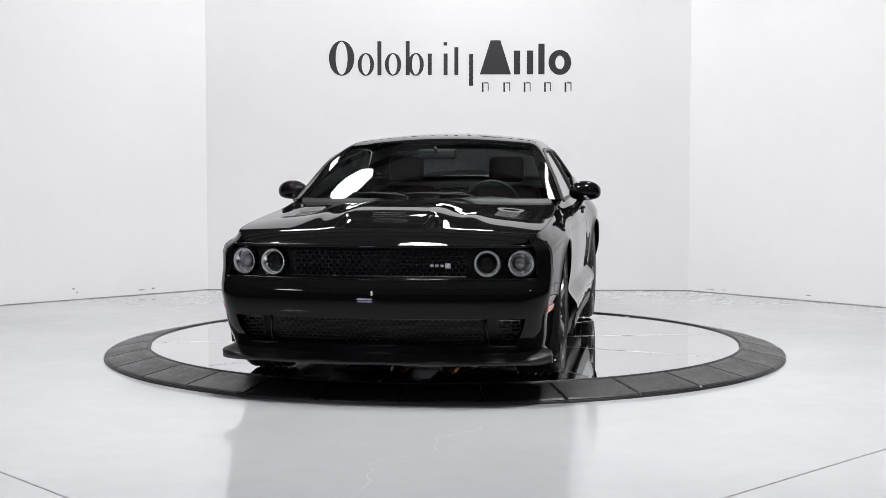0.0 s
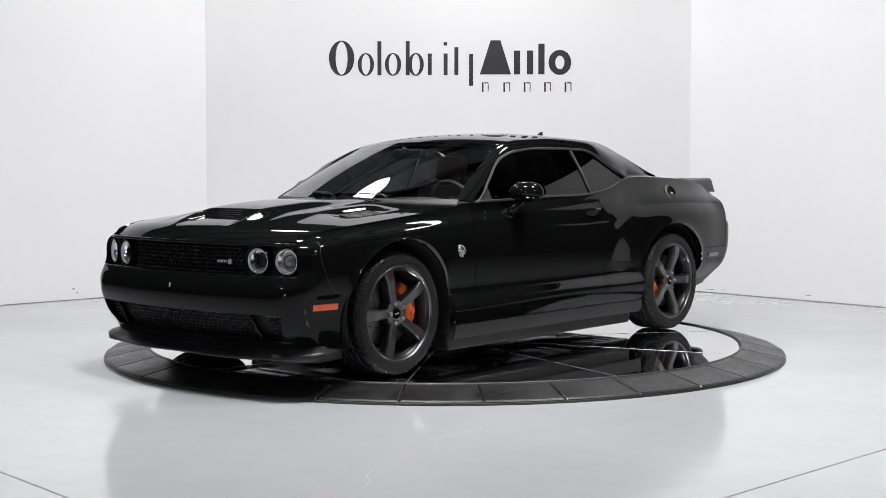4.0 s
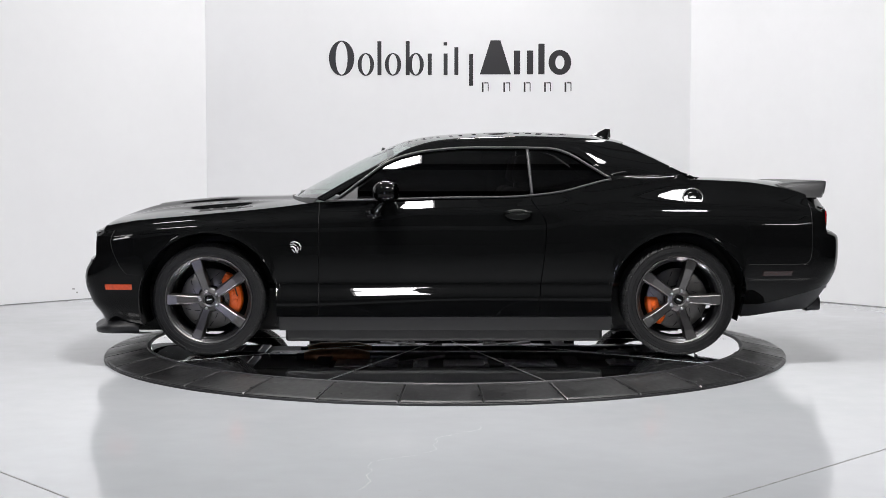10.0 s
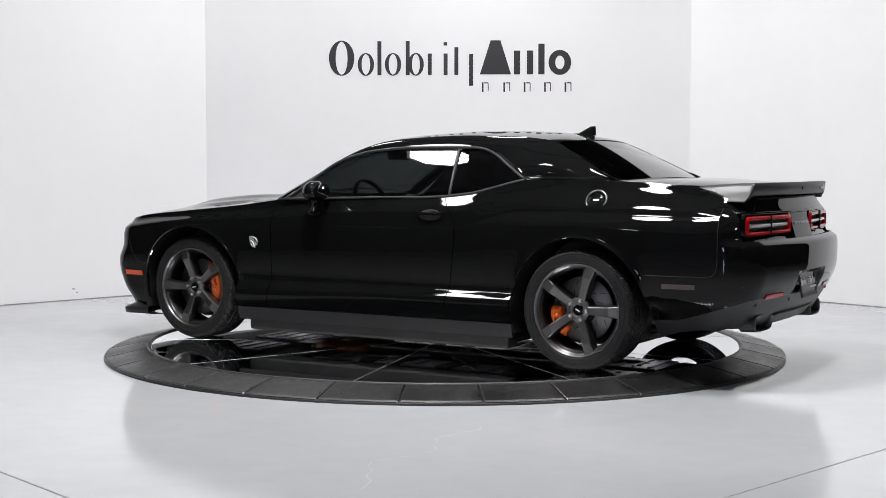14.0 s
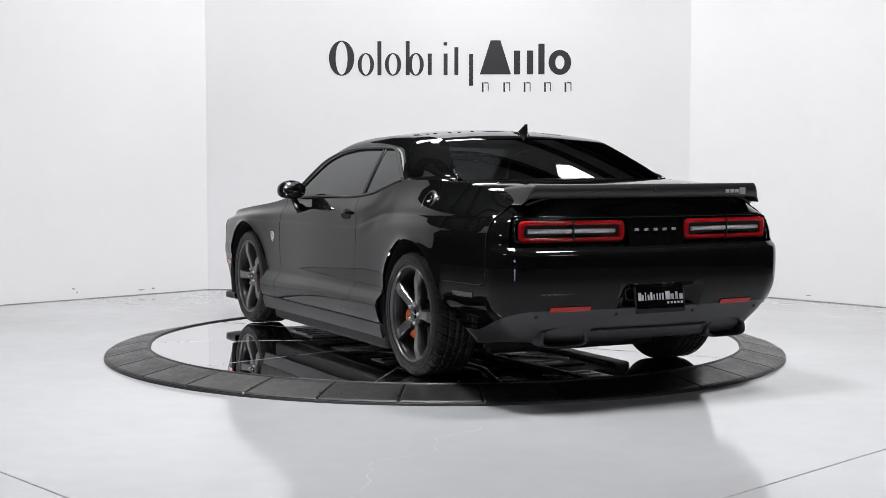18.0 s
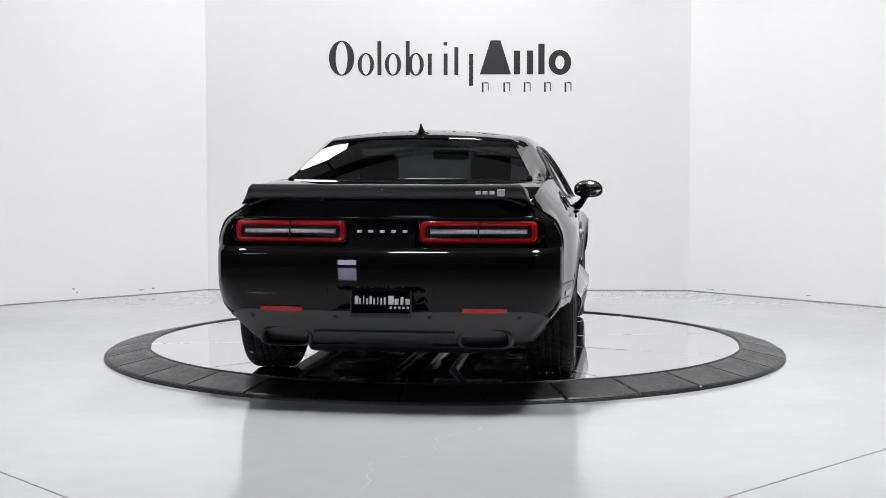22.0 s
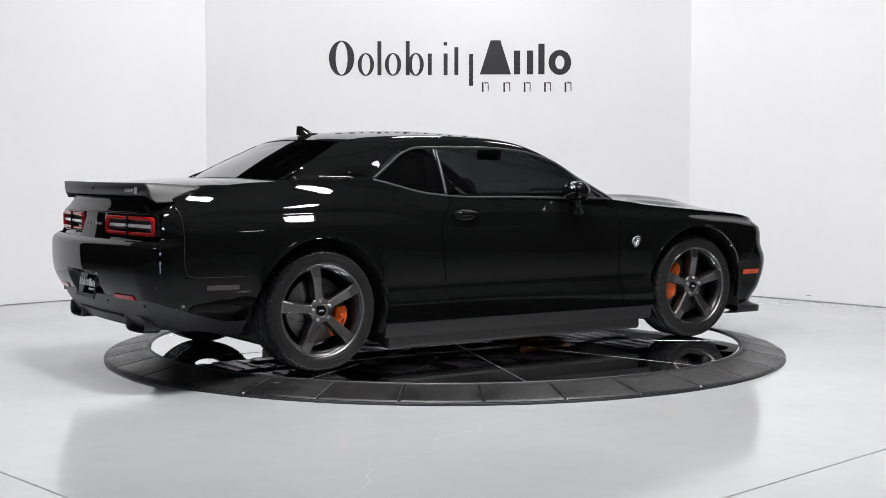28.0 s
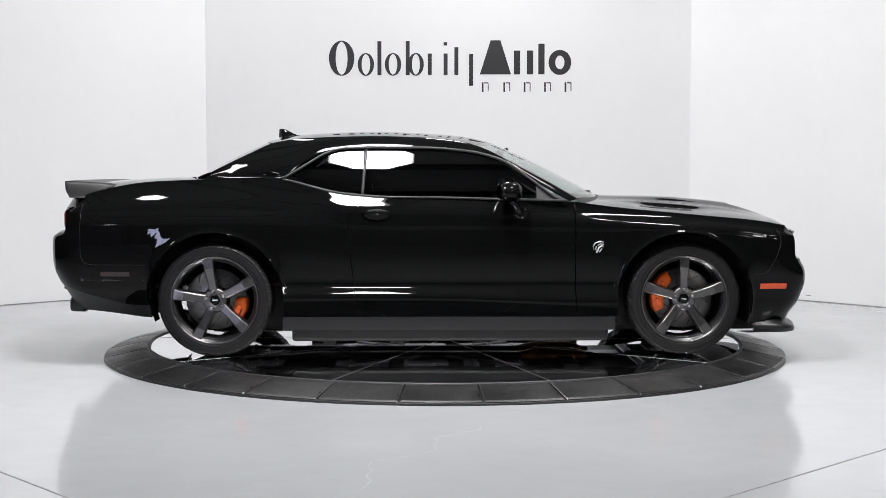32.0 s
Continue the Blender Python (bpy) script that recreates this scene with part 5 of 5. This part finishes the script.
fin = []
for f in np.linspace(0, 1, 9):
    L0, L1 = -0.985 - 0.135 * f**0.8, -1.16 + 0.004 * f
    wv = 0.024 * (1 - f) ** 1.3 + 0.003
    z = 1.462 + 0.06 * f
    fin.append([(L0, 0, z), (L0 * 0.7 + L1 * 0.3, wv, z), (L0 * 0.3 + L1 * 0.7, wv, z), (L1, 0, z), (L0 * 0.3 + L1 * 0.7, -wv, z), (L0 * 0.7 + L1 * 0.3, -wv, z), (L0, 0, z)])
skin("antenna_fin", np.array(fin), PAINT, car, "black shark fin antenna", 0.0)
turned("antenna_base", [(0.0, 0.014), (0.03, 0.012), (0.045, 0.004), (0.05, -0.012)], axis_at((-1.07, 0, 1.462), (-0.12, 0, 1)) @ Matrix.Diagonal((1.0, 1, 1.8, 1)) @ Matrix.Rotation(0, 4, "Y"), PAINT, car)

# ---- tail lamps ----
def rx(y, z, inset=0.0):
    return X_REAR(z) + 0.115 * y * y + inset


def stadium(yc, hl, hh, n=16):
    a = np.linspace(-math.pi / 2, math.pi / 2, n)
    e = 0.55
    r = [(yc + hl - hh * 0.9 + hh * 0.9 * np.sign(np.cos(t)) * abs(np.cos(t)) ** e, 0.928 + hh * np.sign(np.sin(t)) * abs(np.sin(t)) ** e) for t in a]
    l = [(yc - hl + hh * 0.9 - hh * 0.9 * abs(np.cos(t)) ** e, 0.928 - hh * np.sign(np.sin(t)) * abs(np.sin(t)) ** e) for t in a]
    pts = r + l
    return np.array(pts + pts[:1])


for s in (1, -1):
    yc = s * 0.491
    base = 0.020
    P = []
    for hl, hh, out_ in ((0.322, 0.072, 0.022), (0.318, 0.068, 0.006), (0.300, 0.057, 0.006)):
        q = stadium(yc, hl, hh)
        P.append(np.stack([rx(q[:, 0], 0.928, base + out_), q[:, 0], q[:, 1]], -1))
    lamp = skin("tail_lamp", np.stack(P, 1), PAINT, car, "wide red tail lamp with grey centre", 0.0, out=(-1, 0, 0))
    P = []
    for hl, hh, out_ in ((0.299, 0.056, 0.012), (0.297, 0.054, -0.004), (0.284, 0.043, -0.008), (0.272, 0.033, -0.004), (0.270, 0.031, 0.014)):
        q = stadium(yc, hl, hh)
        P.append(np.stack([rx(q[:, 0], 0.928, base + out_), q[:, 0], q[:, 1]], -1))
    skin("red_ring", np.stack(P, 1), RED, lamp, "glossy red light ring", 0.0, out=(-1, 0, 0))
    q0 = stadium(yc, 0.271, 0.032)
    c = np.stack([np.full(len(q0), yc), np.full(len(q0), 0.928)], -1)
    P = []
    for f in (1.0, 0.6, 0.2, 0.01):
        q = c + (q0 - c) * np.array((0.5 + 0.5 * f, f))
        P.append(np.stack([rx(q[:, 0], 0.928, base + 0.016), q[:, 0], q[:, 1]], -1))
    skin("lamp_back", np.stack(P, 1), DARK, lamp, "", 0.0, out=(-1, 0, 0))
    yb = np.linspace(yc - 0.245, yc + 0.245, 30)
    tube("light_bar", np.stack([rx(yb, 0.928, base + 0.010), yb, np.full(30, 0.929)], -1), 0.0125, LENS_CORE, lamp, "grey inner light bar", 8)
    car_box("lamp_split", float(rx(yc, 0.928, base - 0.008)), float(rx(yc, 0.928, base + 0.02)), yc - 0.0035, yc + 0.0035, 0.871, 0.985, DARK, lamp, "", 0.001)
for k in range(5):
    y = 0.118 - 0.059 * k
    x = float(rx(y, 0.86, 0.031))
    car_box("badge_bar", x - 0.006, x + 0.004, y - 0.012, y + 0.012, 0.923, 0.937, BADGE, car, "small silver badge bar", 0.002)
a = np.linspace(-b83, b83, 80)
tube("band_lip", wrap(False, a, np.full(80, 1.0), 0.006), 0.009, PAINT, car, "", 8)
# spoiler badge: plain bars, and the camera eye
for y, w, h in ((-0.49, 0.026, 0.018), (-0.525, 0.026, 0.018), (-0.56, 0.026, 0.018), (-0.605, 0.04, 0.036)):
    x = -2.512 + 0.115 * y * y
    car_box("badge_bar", x - 0.002, x + 0.006, y - w / 2, y + w / 2, 1.128 - h / 2, 1.128 + h / 2, BADGE, car, "silver badge bar", 0.002)
turned("camera_eye", [(0.0, 0.004), (0.006, 0.004), (0.010, 0.002), (0.011, -0.006)], axis_at((-2.511, 0, 1.135), (-1, 0, 0)), PLASTIC, car, "small rear camera")

# ---- plate, reflectors, exhaust ----
plate = new("number_plate")
plate.parent = car
plate.matrix_basis = Matrix.Translation((-2.548, 0, 0.571 - Z0)) @ Matrix.Rotation(math.radians(9), 4, "Y")
tagged(plate, "black dealer plate with plain white bars")
part("plate_sheet", box_bm(-0.002, 0.004, -0.152, 0.152, -0.075, 0.075, 0.002), PAINT, plate)
for y0, y1, z0, z1 in ((-0.157, 0.157, 0.068, 0.080), (-0.157, 0.157, -0.082, -0.056), (-0.159, -0.150, -0.058, 0.070), (0.150, 0.159, -0.058, 0.070)):
    part("plate_frame", box_bm(-0.008, 0.004, y0, y1, z0, z1, 0.003), SATIN, plate, "dark plate frame")
for i, (w, h) in enumerate(((0.028, 0.042), (0.016, 0.03), (0.008, 0.042), (0.016, 0.03), (0.018, 0.042), (0.012, 0.03), (0.008, 0.036), (0.012, 0.034), (0.016, 0.036))):
    y = 0.126 - i * 0.0183
    part("print_bar", box_bm(-0.0045, -0.002, y - w * 0.33, y + w * 0.33, -0.012, -0.012 + h), WHITE_PRINT, plate)
for i, (w, h) in enumerate(((0.034, 0.044), (0.024, 0.03), (0.018, 0.04), (0.026, 0.03))):
    y = -0.052 - i * 0.0285
    part("print_bar", box_bm(-0.0045, -0.002, y - w * 0.42, y + w * 0.42, -0.012, -0.012 + h), WHITE_PRINT, plate)
for i in range(5):
    y = -0.052 - i * 0.022
    part("print_bar", box_bm(-0.0045, -0.002, y - 0.006, y + 0.006, -0.034, -0.022), WHITE_PRINT, plate)
for y in (-0.09, 0.09):
    part("screw", box_bm(-0.011, 0.0, y - 0.007, y + 0.007, 0.060, 0.074, 0.003), RIM, plate)
for s in (1, -1):
    y = np.linspace(0.415, 0.642, 16)[:, None]
    z = np.linspace(0.517, 0.541, 4)[None, :]
    P = np.stack(np.broadcast_arrays(rx(y, z, -0.006), s * y, z), -1)
    skin("reflector", P, RED, car, "red rear reflector", 0.012, out=(-1, 0, 0))
    for y in (0.70, 0.245):
        turned("parking_sensor", [(0.0, 0.003), (0.009, 0.003), (0.011, 0.0), (0.011, -0.01)], axis_at((float(rx(y, 0.49, 0.002)), s * y, 0.49), (-1, 0, 0)), PLASTIC, car, "", 16)
    # exhaust tip: a flattened rounded tube in the valance
    n = 32
    t = np.linspace(0, 2 * math.pi, n + 1)
    sq = lambda v: np.sign(v) * np.abs(v) ** 0.6
    def tip(sc, xo):
        yy = 0.522 + 0.118 * sc * sq(np.cos(t)) * (1 - 0.10 * np.sin(t))
        zz = 0.376 + 0.044 * sc * sq(np.sin(t))
        return np.stack([np.full(n + 1, -2.440) + xo + 0.05 * (yy - 0.40), s * yy, zz], -1)
    lip = [tip(*q) for q in ((1.24, 0.07), (1.20, 0.0), (1.14, -0.016), (1.06, -0.018), (1.01, -0.006), (0.99, 0.03))]
    outlet = skin("exhaust_tip", np.stack(lip, 1), SATIN, car, "satin black exhaust surround", 0.0, out=(-1, 0, 0))
    bore = [tip(*q) for q in ((0.985, -0.002), (0.95, 0.004), (0.92, 0.05), (0.86, 0.13), (0.02, 0.135))]
    skin("bore", np.stack(bore, 1), DARK, outlet, "dark exhaust opening", 0.0, out=(-1, 0, 0)).location = (0, 0, 0)
tube("diffuser_edge", [(float(rx(y, 0.405, -0.004)), y, 0.405) for y in np.linspace(-0.37, 0.37, 24)], 0.007, SATIN, car, "", 8)

# ---- interior ----
def seat(x, y):
    st = new("seat")
    st.parent = car
    st.matrix_basis = Matrix.Translation((x, y, 0.42 - Z0))
    tagged(st, "dark red-brown leather bucket seat")
    part("cushion", box_bm(-0.25, 0.27, -0.25, 0.25, 0.0, 0.16, 0.06, 4), SEAT, st, "", True)
    b = part("backrest", box_bm(-0.09, 0.09, -0.25, 0.25, 0.0, 0.62, 0.07, 4), SEAT, st, "", True)
    b.matrix_basis = pose(-0.22, 0, 0.1, 0, -14, 0)
    h = part("headrest", box_bm(-0.05, 0.05, -0.13, 0.13, 0.0, 0.19, 0.045, 4), SEAT, st, "", True)
    h.matrix_basis = pose(-0.38, 0, 0.73, 0, -10, 0)
    return st
for y in (0.37, -0.37):
    seat(-0.12, y)
bench = new("rear_bench")
bench.parent = car
bench.matrix_basis = Matrix.Translation((-0.95, 0, 0.45 - Z0))
part("cushion", box_bm(-0.25, 0.25, -0.58, 0.58, 0.0, 0.16, 0.06, 3), SEAT, bench, "", True)
bk = part("backrest", box_bm(-0.08, 0.08, -0.58, 0.58, 0.0, 0.55, 0.06, 3), SEAT, bench, "", True)
bk.matrix_basis = pose(-0.25, 0, 0.1, 0, -20, 0)
def dash():
    y = np.linspace(-0.78, 0.78, 40)[None, :]
    t = np.linspace(0, 1, 12)[:, None]
    x = 0.95 - 0.20 * (y / 0.78) ** 2 - 0.42 * t
    hump = 0.03 * np.exp(-((y - 0.37) / 0.2) ** 4)
    z = 1.035 - 0.03 * t + (0.02 + hump) * np.sin(t * 3.0) - 0.25 * sstep(0.85, 1.0, t)
    return np.stack(np.broadcast_arrays(x, y + 0 * t, z), -1)
skin("dashboard", dash(), DASH, car, "black dashboard", 0.01, out=(0, 0, 1))
wheel_s = turned("steering_wheel", [(0.175, 0.012), (0.187, 0.016), (0.192, 0.0), (0.187, -0.016), (0.175, -0.012), (0.175, 0.012)], axis_at((0.34, 0.37, 1.0), (-1, 0, 0.42)), DASH, car, "black steering wheel", 48)
part("spoke_bar", box_bm(-0.178, 0.178, -0.012, 0.012, -0.022, 0.022, 0.008), DASH, wheel_s)
part("spoke_bar", box_bm(-0.03, 0.03, -0.012, 0.012, -0.178, 0.0, 0.008), DASH, wheel_s)
turned("airbag_boss", [(0.0, 0.035), (0.05, 0.032), (0.068, 0.015), (0.07, -0.02)], Matrix(), DASH, wheel_s)
im = part("inner_mirror", box_bm(-0.02, 0.02, -0.13, 0.13, -0.035, 0.035, 0.015, 3), DASH, car, "black interior mirror", True)
im.location = (0.36, 0, 1.345 - Z0)
tube("mirror_stalk", [(0.37, 0, 1.36), (0.42, 0, 1.385)], 0.012, DASH, car, "", 8)
skin("headliner", span(3.3, 8.9, (0.10, -0.07), lambda f: 0.0 * f + 0.02, 20, 21, lift=-0.035), DASH, car, "", 0.0, out=(0, 0, -1))
skin("parcel_shelf", np.stack(np.broadcast_arrays(np.linspace(-1.25, -1.85, 8)[:, None], np.linspace(-0.7, 0.7, 20)[None, :], 1.10 + 0.05 * np.linspace(0, 1, 8)[:, None]), -1), DASH, car, "black parcel shelf", 0.0, out=(0, 0, 1))

# thin grey strips added for the line where walls meet the floor
for i, (a_, b_) in enumerate(((CR, CL), (CL, EL), (ER, CR))):
    va, vb = Vector(a_), Vector(b_)
    d_ = (vb - va).normalized()
    n_ = Vector((-d_.y, d_.x)) * 0.004
    slab("wall_foot_strip_%d" % (i + 1), [va, vb, vb + n_, va + n_], 0.0, 0.007, JOINT, "structure", "thin grey edge along the wall foot")



# ---- movement ----
def heading(t):
    dev = spl((0, -0.9), (1, -0.4), (2, 0.0), (3, 0.4), (5.5, 0.0), (6, -0.3), (7, -0.45), (8, -0.5), (9, -0.5), (10, 0.1), (11, 0.7), (12, 1.1), (13, 1.0), (14, 1.0), (16.5, 1.2), (17, 1.1), (18, 1.2), (19, 1.2), (20, 1.05), (21, 0.77), (22, -0.2), (23, -0.75), (24, -0.55), (25, 0.1), (26, 0.0), (27.5, -0.4), (28, -0.85), (29, -1.05), (30, -1.2), (31, -0.8), (32, -0.25))
    return -98.04 - 8.1332 * t + float(dev(t))


def motions():
    car_rows, disc_rows = [], []
    for k in range(65):
        t = k * 0.5
        a = heading(t)
        turn = Matrix.Rotation(math.radians(a), 4, "Z")
        car_rows.append((t, Matrix.Translation((0, 0, Z0)) @ turn @ Matrix.Translation((0.0152, 0.004, 0))))
        disc_rows.append((t, Matrix.Translation((0, 0, Z0 - 0.001)) @ turn))
    walk(car, car_rows)
    walk(disc, disc_rows)


motions()
